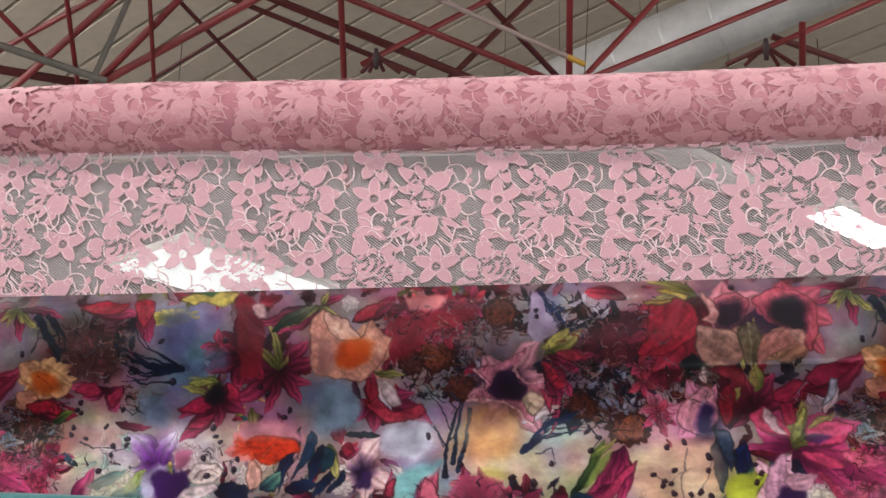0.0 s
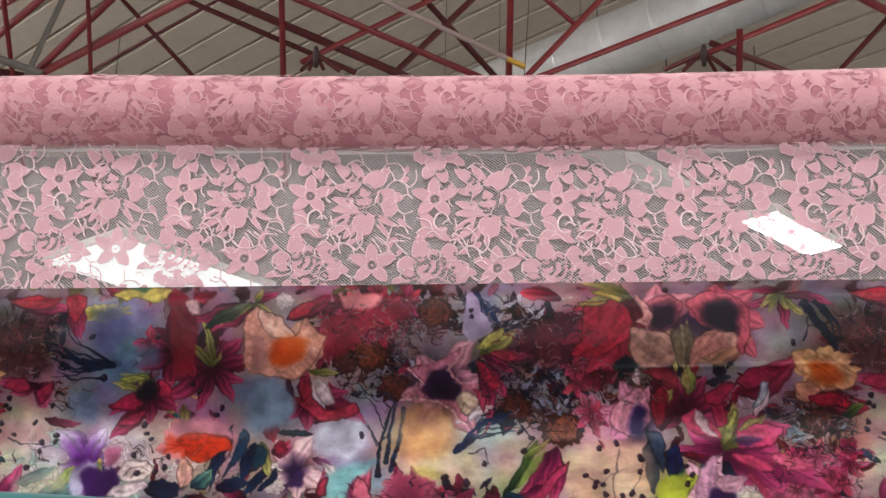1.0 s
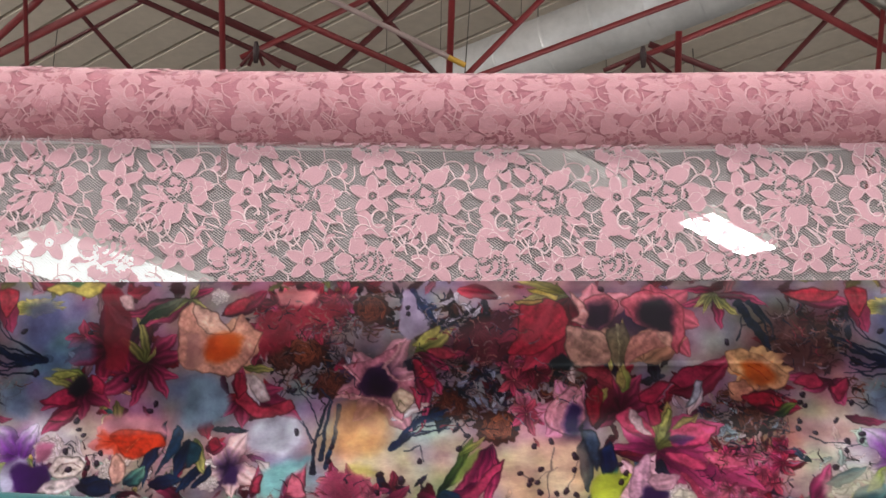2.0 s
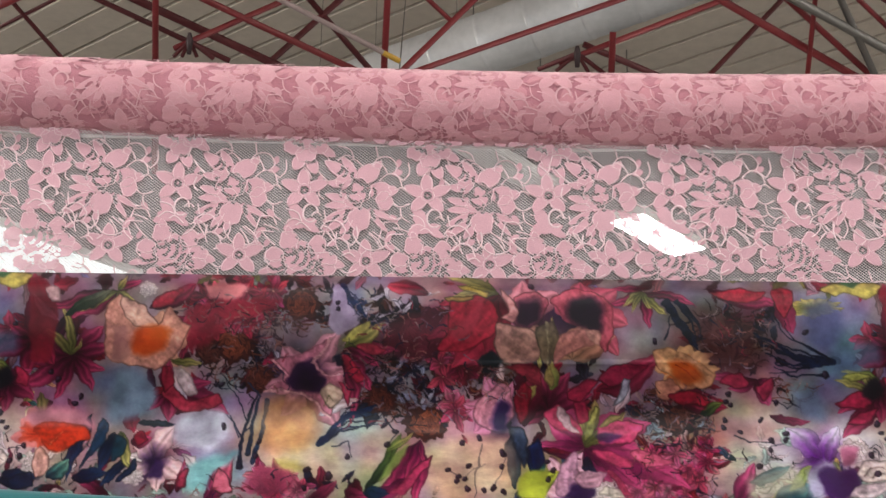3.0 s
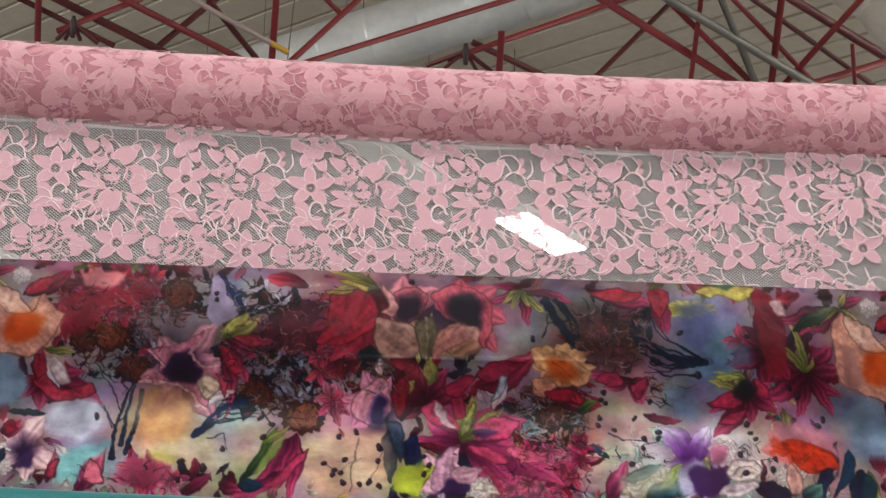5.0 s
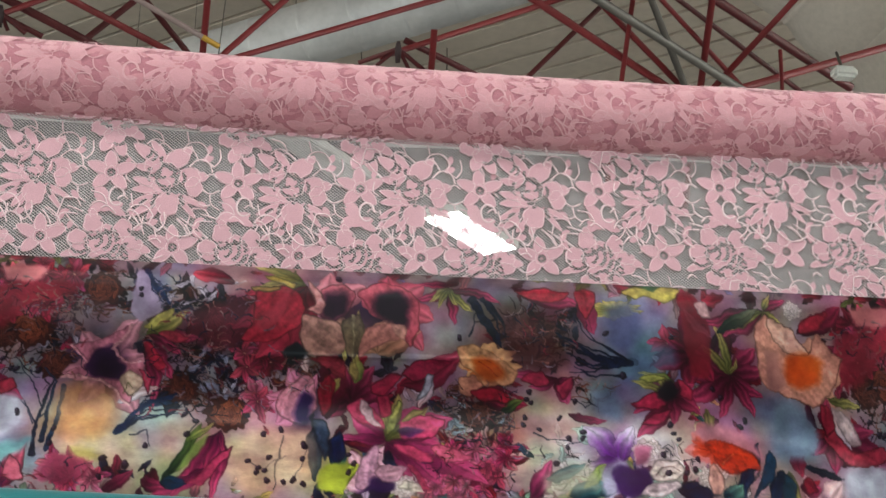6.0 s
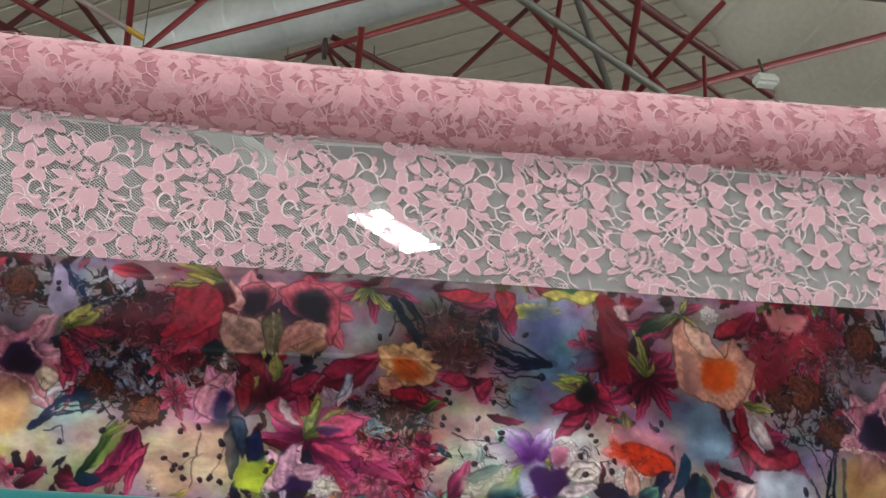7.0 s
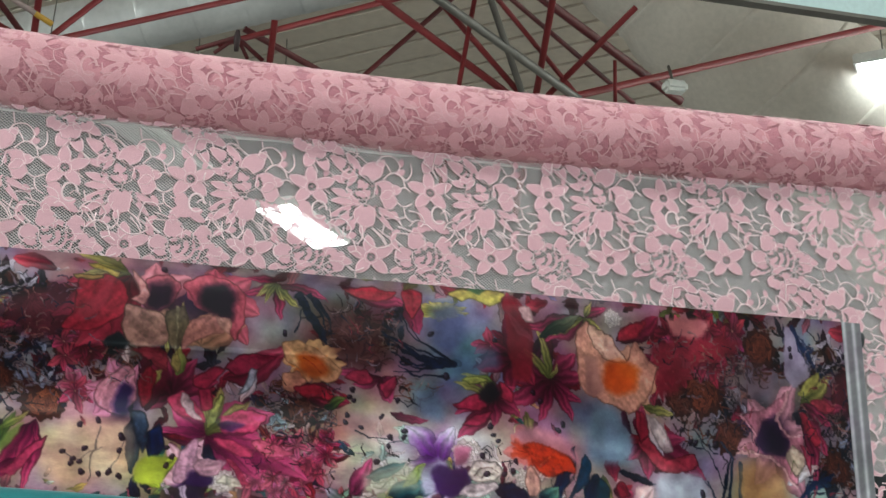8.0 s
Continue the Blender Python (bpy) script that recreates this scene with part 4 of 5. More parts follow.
# a ground of crowded leaves and petals under everything else
REDS = [(0.46, 0.06, 0.18), (0.66, 0.12, 0.26), (0.36, 0.08, 0.22), (0.56, 0.10, 0.20)]
DARKS = [(0.14, 0.12, 0.24), (0.32, 0.16, 0.13), (0.20, 0.08, 0.14), (0.24, 0.22, 0.30), (0.42, 0.24, 0.20), (0.40, 0.08, 0.16)]
PALES = [(0.80, 0.50, 0.58), (0.88, 0.74, 0.68), (0.66, 0.30, 0.46), (0.72, 0.82, 0.70), (0.20, 0.46, 0.48), (0.80, 0.78, 0.40), (0.12, 0.18, 0.34)]
TOPS = [(0.66, 0.14, 0.26), (0.50, 0.52, 0.20), (0.70, 0.46, 0.48), (0.34, 0.14, 0.18), (0.60, 0.56, 0.64)]
for n, (x0, x1, y0, y1, count, cols, size) in enumerate((
    (630, 1000, 0, 330, 46, REDS + DARKS, 62), (980, 1330, 0, 200, 26, DARKS, 50), (1260, 1620, 90, 480, 60, DARKS, 58), (1500, 2080, 260, 560, 60, REDS + DARKS, 58), (80, 330, 60, 330, 22, REDS, 80), (2120, 2420, 380, 620, 44, DARKS + REDS, 54),
    (-60, 640, 580, 860, 70, PALES + REDS, 56), (700, 1300, 690, 860, 44, PALES + REDS, 50), (1300, 1900, 730, 860, 36, PALES, 50), (1850, 2480, 560, 860, 80, PALES + REDS, 54), (2480, 2960, 640, 860, 52, PALES, 54), (2380, 2640, 110, 320, 34, DARKS, 46),
    (0, 1500, -14, 30, 60, TOPS, 54), (1500, 2990, -14, 30, 60, TOPS, 54), (480, 720, 330, 470, 16, REDS, 60), (0, 300, 300, 460, 20, REDS + PALES, 54),
)):
    rnd = random.Random(900 + n)
    d = Drawing()
    for _ in range(count):
        col = rnd.choice(cols)
        ln = size * rnd.uniform(0.6, 1.4)
        d.petal(rnd.uniform(x0, x1), rnd.uniform(y0, y1), rnd.uniform(0, 360), ln, ln * rnd.uniform(0.3, 0.62), tuple(c * 0.55 for c in col), tuple(min(1, c * rnd.uniform(0.85, 1.3)) for c in col), rnd.uniform(-0.15, 0.15), 0.55, 0.12)

# brown and dark undergrowth first, flowers over it
for q in (
    (900, 190, 110, 70, 60, DUSK, 1), (860, 300, 130, 80, 80, BARK, 2), (1040, 120, 80, 80, 50, BARK, 3), (1400, 240, 170, 110, 120, DUSK, 4), (1420, 390, 150, 70, 70, DUSK, 5),
    (1330, 440, 110, 50, 50, BARK, 6), (1690, 380, 90, 50, 50, BARK, 7), (2480, 220, 140, 90, 60, [(0.34, 0.14, 0.10), (0.18, 0.10, 0.12), (0.26, 0.12, 0.14)], 8), (2290, 480, 120, 80, 90, BARK, 9), (2690, 390, 70, 40, 24, BARK, 10),
    (1220, 110, 70, 60, 26, [(0.16, 0.2, 0.34), (0.3, 0.3, 0.42)], 11), (1980, 480, 70, 40, 20, BARK, 12), (2940, 720, 60, 40, 20, [(0.2, 0.4, 0.3), (0.85, 0.85, 0.8)], 13),
):
    d = Drawing()
    d.tangle(*q)

# twigs
for pts, w0, w1 in (
    ([(850, 660), (852, 560), (884, 450), (905, 385)], 17, 6), ([(856, 570), (830, 520), (795, 480)], 7, 3), ([(870, 500), (850, 430), (770, 350)], 6, 3), ([(890, 640), (918, 520), (930, 430)], 20, 10),
    ([(1110, 575), (1210, 500), (1330, 465)], 26, 8), ([(1130, 565), (1230, 535), (1300, 520)], 10, 3), ([(1140, 555), (1220, 515), (1310, 495)], 9, 3), ([(1200, 505), (1270, 450), (1300, 420)], 14, 4), ([(1180, 60), (1240, 110), (1300, 185)], 30, 8), ([(1200, 100), (1220, 150), (1270, 190)], 12, 4), ([(1290, 185), (1370, 150), (1450, 125)], 6, 3),
    ([(1340, 400), (1420, 340), (1500, 330)], 16, 5), ([(1340, 380), (1390, 420), (1470, 400)], 12, 4), ([(1150, 590), (1216, 580), (1230, 620)], 5, 3), ([(1330, 500), (1370, 545), (1350, 590)], 7, 3), ([(1660, 580), (1640, 680), (1630, 760)], 7, 4),
    ([(1544, 665), (1600, 690), (1660, 640)], 6, 3), ([(1700, 720), (1725, 640), (1740, 600)], 6, 3),
):
    d = Drawing()
    d.stroke(pts, w0, w1, TWIG if w0 < 20 else (0.12, 0.24, 0.38), 2.0)
for pts, w0, w1 in (
    ([(2850, 298), (2740, 300), (2600, 262)], 26, 8), ([(2840, 300), (2760, 262), (2690, 225), (2640, 150)], 12, 4), ([(2830, 306), (2720, 330), (2640, 320)], 14, 5), ([(2780, 300), (2700, 340), (2620, 350)], 8, 3), ([(2760, 290), (2650, 280), (2590, 230)], 9, 4), ([(2290, 120), (2330, 200), (2370, 260)], 24, 8), ([(2320, 110), (2370, 170), (2390, 240)], 16, 5), ([(2270, 230), (2290, 160), (2300, 120)], 8, 3), ([(2500, 560), (2560, 580), (2690, 570)], 7, 3), ([(2600, 600), (2640, 580)], 4, 3), ([(2620, 440), (2680, 460), (2700, 430)], 5, 3), ([(130, 390), (200, 370), (260, 350)], 6, 3), ([(-10, 560), (60, 600), (110, 590)], 5, 3), ([(2960, 200), (3010, 215), (3040, 260)], 8, 4),
):
    d = Drawing()
    d.stroke(pts, w0, w1, TWIG, 2.0)

# pale chips between the dark twigs and frilled white petals near the lower edge
rnd = random.Random(77)
d = Drawing()
for x0, x1, y0, y1, count, cols, size in (
    (1300, 1560, 300, 470, 26, [(0.80, 0.82, 0.90), (0.66, 0.70, 0.82)], 34), (820, 1000, 130, 330, 14, [(0.74, 0.74, 0.82)], 30), (1180, 1480, 40, 170, 14, [(0.86, 0.82, 0.88)], 40),
    (2180, 2420, 400, 590, 24, [(0.72, 0.68, 0.70), (0.60, 0.70, 0.74), (0.86, 0.80, 0.80)], 32), (-60, 700, 560, 800, 60, [(0.96, 0.92, 0.88), (0.92, 0.80, 0.78), (0.70, 0.88, 0.78)], 46), (2560, 2990, 560, 800, 60, [(0.98, 0.96, 0.92), (0.94, 0.88, 0.86), (0.76, 0.92, 0.84)], 50),
    (1860, 2120, 640, 800, 26, [(0.96, 0.88, 0.88), (0.90, 0.80, 0.90)], 46), (1640, 1800, 320, 430, 16, [(0.66, 0.58, 0.58), (0.50, 0.46, 0.46)], 30), (2000, 2160, 380, 520, 14, [(0.84, 0.78, 0.82)], 40),
):
    for _ in range(count):
        col = rnd.choice(cols)
        ln = size * rnd.uniform(0.5, 1.5)
        d.petal(rnd.uniform(x0, x1), rnd.uniform(y0, y1), rnd.uniform(0, 360), ln, ln * rnd.uniform(0.25, 0.6), tuple(c * 0.72 for c in col), col, rnd.uniform(-0.3, 0.3), 0.35, 0.2)
for x0, x1, y0, y1, count in ((660, 1000, 120, 420, 40), (1180, 1600, 60, 500, 70), (2200, 2440, 390, 620, 40), (2420, 2640, 100, 330, 30), (1640, 1800, 320, 440, 24), (-40, 500, 560, 780, 30), (2300, 2980, 600, 800, 40)):
    for _ in range(count):
        px, py, a = rnd.uniform(x0, x1), rnd.uniform(y0, y1), rnd.uniform(0, 6.28)
        d.stroke([(px, py), (px + 26 * math.cos(a), py + 20 * math.sin(a)), (px + 46 * math.cos(a + 0.5), py + 36 * math.sin(a + 0.5))], rnd.uniform(3, 6), 2, rnd.choice([(0.10, 0.07, 0.12), (0.12, 0.14, 0.26), (0.62, 0.56, 0.56), (0.32, 0.15, 0.14)]), 2)

# brown roses
for x, y, r, lt, dk in ((825, 255, 72, (0.66, 0.34, 0.22), (0.34, 0.15, 0.12)), (905, 365, 52, (0.58, 0.30, 0.22), (0.34, 0.16, 0.14)), (742, 272, 44, (0.56, 0.30, 0.24), (0.32, 0.15, 0.14)), (1045, 110, 62, (0.60, 0.30, 0.20), (0.32, 0.14, 0.12)),
                        (1468, 512, 74, (0.76, 0.42, 0.24), (0.34, 0.14, 0.10)), (1318, 440, 56, (0.56, 0.28, 0.20), (0.34, 0.16, 0.14)), (1440, 215, 92, (0.52, 0.20, 0.24), (0.26, 0.09, 0.13)), (2310, 500, 56, (0.56, 0.30, 0.20), (0.26, 0.12, 0.10))):
    d = Drawing()
    d.rosette(x, y, r, lt, dk, int(x))

# blossom bushes
CRIM = [(0.72, 0.16, 0.31), (0.58, 0.10, 0.25), (0.80, 0.27, 0.41)]
HOTP = [(0.84, 0.30, 0.48), (0.76, 0.18, 0.40), (0.90, 0.44, 0.58)]
for x, y, r, n, cols, s in ((760, 130, 110, 16, CRIM, 52), (880, 95, 100, 12, CRIM, 46), (690, 220, 60, 7, CRIM, 42), (960, 715, 70, 9, HOTP, 40), (1560, 330, 60, 7, CRIM, 46), (1570, 460, 60, 7, HOTP, 44), (2240, 660, 110, 14, HOTP, 46), (2380, 650, 80, 9, HOTP, 40), (2250, 730, 130, 14, HOTP, 44), (1950, 420, 70, 7, CRIM, 46), (110, 190, 70, 5, CRIM, 56), (1010, 720, 50, 6, HOTP, 36)):
    d = Drawing()
    d.spray(x, y, r, n, cols, s, int(x))

# trumpet flowers and daffodils
for x, y, rx, ry, inn, out, rim, lobes in (
    (575, 245, 92, 95, (0.93, 0.33, 0.06), (0.92, 0.68, 0.54), (0.62, 0.36, 0.30), 5), (2345, 330, 92, 78, (0.94, 0.42, 0.06), (0.92, 0.72, 0.48), (0.66, 0.40, 0.24), 8),
    (205, 535, 112, 66, (0.95, 0.24, 0.04), (0.90, 0.52, 0.50), (0.80, 0.55, 0.58), 4), (-95, 85, 92, 32, (0.60, 0.66, 0.20), (0.90, 0.84, 0.40), (0.46, 0.44, 0.14), 9),
):
    d = Drawing()
    d.disc(x, y, rx, ry, out, out, rim, 0.13, lobes, x)
    d.disc(x - rx * 0.12, y + ry * 0.1, rx * 0.72, ry * 0.70, inn, blend(inn, out, 0.45), blend(inn, out, 0.9), 0.12, lobes + 2, x + 1)
    for k in range(7):
        a = 40 + 25 * k
        d.stroke([(x - rx * 0.1, y + ry * 0.15), (x - rx * 0.1 + rx * 0.5 * math.cos(radians(a)), y + ry * 0.1 - ry * 0.5 * math.sin(radians(a)))], 3, 1.5, blend(inn, (0.5, 0.1, 0.02), 0.35), 1)

# pink throated lilies
lily(1080, 365, [(62, 165, 95), (128, 120, 90), (188, 125, 80), (232, 130, 80), (305, 170, 90), (12, 120, 80)], ((0.14, 0.04, 0.20), (0.82, 0.56, 0.62)), ruffle=0.10)
lily(1808, 150, [(150, 110, 90), (100, 105, 100), (40, 110, 90), (205, 130, 80)], ((0.14, 0.04, 0.20), (0.88, 0.54, 0.58)), ruffle=0.06)
lily(1992, 150, [(150, 100, 80), (95, 105, 110), (40, 125, 110), (350, 130, 90), (310, 150, 70)], ((0.14, 0.04, 0.20), (0.84, 0.38, 0.46)), ruffle=0.06)
lily(1800, 300, [(120, 130, 95), (85, 140, 90), (40, 120, 80)], ((0.62, 0.46, 0.34), (0.88, 0.66, 0.54)), ruffle=0.05)
lily(1960, 300, [(130, 120, 85), (70, 120, 80), (30, 140, 80)], ((0.62, 0.46, 0.34), (0.90, 0.62, 0.50)), ruffle=0.05)
lily(1725, 490, [(165, 110, 90), (115, 130, 80), (215, 90, 70), (70, 110, 50)], ((0.16, 0.05, 0.24), (0.90, 0.54, 0.68)), ruffle=0.08)
lily(560, 640, [(60, 120, 70), (120, 100, 60), (330, 110, 70), (200, 90, 60), (280, 90, 60)], ((0.16, 0.05, 0.26), (0.94, 0.78, 0.76)), ruffle=0.10)
lily(1965, 745, [(70, 130, 80), (120, 110, 70), (20, 110, 70), (160, 90, 60)], ((0.18, 0.06, 0.32), (0.92, 0.70, 0.76)), ruffle=0.08)
lily(2800, 640, [(135, 140, 90), (200, 90, 70), (250, 130, 60), (60, 110, 70)], ((0.40, 0.08, 0.52), (0.84, 0.80, 0.88)), ruffle=0.05)

# red and magenta lilies
lily(285, 290, [(48, 120, 64), (12, 120, 60), (335, 105, 54), (300, 120, 46), (252, 135, 46), (212, 170, 70), (172, 165, 80), (142, 150, 70)], (RED0, RED1), [(140, 125, 36), (108, 165, 32), (70, 60, 20)])
lily(150, 230, [(95, 200, 100), (150, 90, 60), (200, 120, 70), (260, 110, 60), (310, 110, 60)], (RED0, RED2))
lily(65, 380, [(228, 165, 62), (205, 130, 50), (330, 95, 70), (268, 80, 46), (30, 80, 60)], (RED0, RED1), [(130, 90, 30), (160, 130, 26), (100, 60, 20)])
lily(600, 410, [(82, 95, 60), (340, 190, 78), (12, 130, 60), (280, 90, 60), (230, 70, 46)], (RED0, RED1), [(60, 90, 24)])
lily(1190, 265, [(358, 160, 48), (305, 150, 66), (278, 215, 46), (330, 110, 46)], (RED0, RED1), [(34, 135, 46)])
lily(1716, 75, [(212, 240, 120), (238, 260, 110), (258, 215, 90), (226, 250, 100), (190, 180, 60)], ((0.36, 0.03, 0.12), (0.77, 0.19, 0.32)), [(160, 185, 42), (188, 160, 36), (172, 120, 26)])
lily(2002, 592, [(338, 310, 100), (352, 175, 80), (18, 205, 92), (40, 150, 70), (112, 140, 84), (140, 120, 60), (172, 150, 46), (305, 150, 60), (322, 200, 60)], (MAG0, MAG1), [(76, 145, 42), (42, 155, 38), (20, 90, 24), (95, 100, 26)])
lily(1456, 570, [(232, 200, 60), (262, 195, 56), (248, 130, 50), (285, 70, 20)], (MAG0, (0.80, 0.24, 0.44)))
lily(1410, 690, [(208, 165, 46), (225, 120, 40)], (MAG0, (0.80, 0.24, 0.44)))
lily(2575, 365, [(176, 135, 50), (290, 85, 60), (200, 90, 40), (320, 60, 40)], (RED0, MAG1))
lily(2200, 65, [(202, 115, 46), (268, 115, 40), (175, 100, 36), (340, 150, 34)], (RED0, RED1), [(216, 90, 30), (312, 95, 34), (290, 60, 26), (240, 80, 24)])
lily(420, 60, [(192, 220, 46), (216, 150, 52), (272, 130, 34), (20, 80, 40)], (RED0, RED1), [(222, 115, 34), (300, 75, 32), (60, 50, 26), (330, 70, 26)])
lily(1880, 470, [(100, 110, 60), (60, 130, 70), (140, 110, 60), (20, 140, 66), (200, 90, 46)], (RED0, RED1))

for q in (
    (540, 125, 36, 150, 64, (RED0, RED2)), (1475, 66, 176, 125, 50, (RED0, (0.86, 0.26, 0.34))), (1800, 525, 82, 160, 62, (RED0, RED2)), (1770, 400, 70, 110, 60, (RED0, RED2)), (2410, 60, 350, 210, 58, (RED0, RED1)), (2650, 62, 288, 125, 84, (RED0, RED1)),
    (2045, 410, 32, 215, 92, ((0.44, 0.06, 0.18), (0.70, 0.22, 0.36))), (2300, 415, 344, 155, 82, (RED0, RED2)), (2625, 486, 354, 105, 28, (RED0, RED1)), (735, 765, 62, 150, 74, (MAG0, (0.88, 0.36, 0.46))), (640, 745, 84, 100, 30, (RED0, RED1)),
    (480, 580, 10, 66, 46, (RED0, RED1)), (420, 760, 150, 130, 50, (RED0, RED1)), (1080, 770, 42, 95, 40, (RED0, RED1)), (1190, 738, 350, 80, 50, (RED0, RED1)), (1855, 590, 345, 120, 34, (RED0, MAG0)), (2500, 770, 62, 130, 62, (MAG0, MAG1)),
): leaf(*q)
for q in (
    (362, 485, 252, 195, 44, (NAVY0, NAVY1)), (432, 545, 255, 120, 46, (NAVY0, NAVY1)), (475, 630, 236, 105, 40, (NAVY0, NAVY1)), (30, 690, 4, 130, 66, (NAVY0, NAVY1)), (290, 690, 10, 100, 50, (NAVY0, NAVY1)), (505, 517, 4, 115, 22, (NAVY0, NAVY0)), (1776, 530, 268, 170, 52, (NAVY0, TEAL0)), (1840, 555, 270, 135, 66, (NAVY0, NAVY1)),
    (2552, 702, 18, 125, 44, (TEAL0, TEAL1)), (2640, 760, 20, 120, 60, (TEAL0, TEAL1)), (2740, 760, 40, 80, 40, (TEAL0, TEAL1)), (1260, 745, 10, 80, 40, (TEAL0, NAVY1)), (200, 690, 40, 90, 50, (TEAL0, (0.5, 0.75, 0.6))), (2010, 620, 290, 60, 40, (NAVY0, NAVY1)),
): leaf(*q)
for q in (
    (445, 540, 292, 120, 42, (YEL0, YEL1)), (620, 300, 0, 80, 26, (YEL0, YEL1)), (1885, 410, 88, 100, 42, (GRN1, YEL1)), (1790, 460, 60, 80, 30, (GRN1, YEL1)), (1870, 310, 82, 140, 36, (GRN1, (0.74, 0.66, 0.40))), (1890, 220, 250, 110, 24, (GRN1, YEL1)), (1265, 745, 62, 200, 42, (GRN0, GRN1)), (1340, 610, 40, 90, 26, (GRN1, YEL1)), (2380, 490, 30, 80, 36, (GRN0, GRN1)),
    (1800, 720, 20, 110, 60, (YEL0, (0.80, 0.90, 0.2))), (1820, 690, 300, 80, 50, (YEL0, (0.80, 0.90, 0.2))), (2690, 740, 50, 100, 34, (GRN1, (0.7, 0.85, 0.3))), (2820, 640, 320, 50, 20, (GRN1, YEL1)), (250, 150, 35, 150, 46, (GRN0, (0.46, 0.48, 0.36))), (90, 330, 170, 120, 26, (GRN1, YEL1)),
): leaf(*q)
# white bells and roses
for q in ((640, 330, 292, 105, 38), (140, 80, 320, 110, 34), (2105, 480, 76, 135, 36), (1730, 365, 110, 60, 40), (2640, 60, 330, 60, 24), (1240, 440, 200, 120, 46), (440, 190, 275, 70, 30)):
    leaf(*q, ((0.90, 0.78, 0.74), (0.80, 0.82, 0.88)))
for x, y, r in ((490, 690, 38), (2905, 612, 54), (1140, 440, 34), (530, 55, 34), (2070, 740, 46), (160, 640, 46), (2860, 720, 40)):
    d = Drawing()
    d.rosette(x, y, r, (0.97, 0.94, 0.90), (0.84, 0.79, 0.75), int(x))
# the large blooms, leaves and clouds of colour, each in its own outline
ink = Drawing()
# clouds of colour
ink.patch([(413, 337), (513, 345), (569, 409), (544, 490), (419, 509)], (0.50, 0.60, 0.68), soft=30)
ink.patch([(644, 499), (715, 462), (797, 480), (818, 560), (738, 610), (637, 579)], (0.76, 0.77, 0.82), soft=26)
ink.patch([(923, 434), (1085, 415), (1106, 523), (1054, 604), (927, 604)], (0.88, 0.66, 0.40), soft=40, alpha=0.7)
ink.patch([(2734, 115), (2833, 82), (2872, 170), (2828, 280), (2743, 249)], (0.34, 0.38, 0.56), soft=40, alpha=0.8)
ink.patch([(2843, 249), (2981, 240), (2997, 310), (2859, 342), (2805, 327)], (0.42, 0.56, 0.68), soft=30, alpha=0.7)
ink.patch([(2374, 173), (2458, 149), (2550, 172), (2575, 274), (2621, 328), (2515, 344), (2407, 306), (2383, 236)], (0.40, 0.20, 0.20), soft=24, alpha=0.6)
ink.patch([(2699, 389), (2760, 397), (2807, 450), (2792, 511), (2708, 481)], (0.55, 0.66, 0.78), soft=30, alpha=0.8)
ink.patch([(1352, 172), (1464, 143), (1468, 312), (1391, 312), (1317, 248)], (0.46, 0.17, 0.25), soft=24, alpha=0.6)
ink.patch([(1445, 115), (1527, 124), (1539, 256), (1486, 312), (1449, 284)], (0.46, 0.17, 0.26), soft=24, alpha=0.6)
ink.patch([(915, 147), (1060, 146), (1071, 221), (955, 287), (881, 222)], (0.46, 0.34, 0.36), soft=24, alpha=0.45)
# crimson bush and long crimson lily
ink.patch([(662, 196), (651, 130), (768, 86), (986, 80), (951, 128), (816, 167), (754, 251), (683, 280)], (0.68, 0.15, 0.25), soft=14, alpha=0.8)
ink.patch([(712, 34), (876, 33), (841, 91), (732, 82)], (0.86, 0.50, 0.50), soft=14)
ink.patch([(541, 93), (649, 35), (605, 111), (552, 131)], (0.74, 0.16, 0.26))
ink.patch([(1536, 114), (1654, 75), (1710, 113), (1693, 208), (1586, 283), (1503, 274), (1548, 209)], (0.72, 0.14, 0.25), soft=6)
ink.patch([(1548, 218), (1645, 95), (1664, 104), (1585, 246)], (0.80, 0.24, 0.33), soft=10, alpha=0.7)
ink.patch([(1562, 38), (1681, 66), (1673, 90), (1590, 66)], (0.74, 0.68, 0.28))
ink.patch([(1518, 91), (1627, 85), (1618, 104), (1536, 112)], (0.70, 0.58, 0.24))
# cups with violet throats and the peach blossoms before them
ink.patch([(1755, 75), (1837, 64), (1883, 93), (1848, 179), (1794, 207), (1747, 160)], (0.80, 0.38, 0.44))
ink.patch([(1764, 94), (1846, 88), (1857, 169), (1803, 202), (1761, 170)], (0.22, 0.09, 0.21), soft=26)
ink.patch([(1874, 88), (1955, 46), (2038, 68), (2089, 120), (2097, 205), (2060, 280), (2031, 187), (1939, 187), (1902, 121)], (0.84, 0.36, 0.43))
ink.patch([(1938, 102), (2011, 82), (2057, 130), (2050, 215), (1958, 187), (1929, 140)], (0.20, 0.07, 0.20), soft=30)
ink.patch([(1713, 51), (1745, 75), (1774, 132), (1757, 179), (1701, 151), (1742, 132)], (0.88, 0.60, 0.57))
ink.patch([(1693, 170), (1757, 184), (1848, 197), (1860, 309), (1750, 324), (1695, 273)], (0.72, 0.54, 0.47))
ink.patch([(1903, 216), (2013, 194), (2054, 234), (1959, 272), (1896, 323)], (0.80, 0.52, 0.47))
ink.patch([(1994, 201), (2049, 201), (2058, 257), (2032, 245)], (0.88, 0.64, 0.56))
ink.patch([(1839, 188), (1902, 159), (1922, 225), (1887, 319), (1860, 309)], (0.52, 0.46, 0.34))
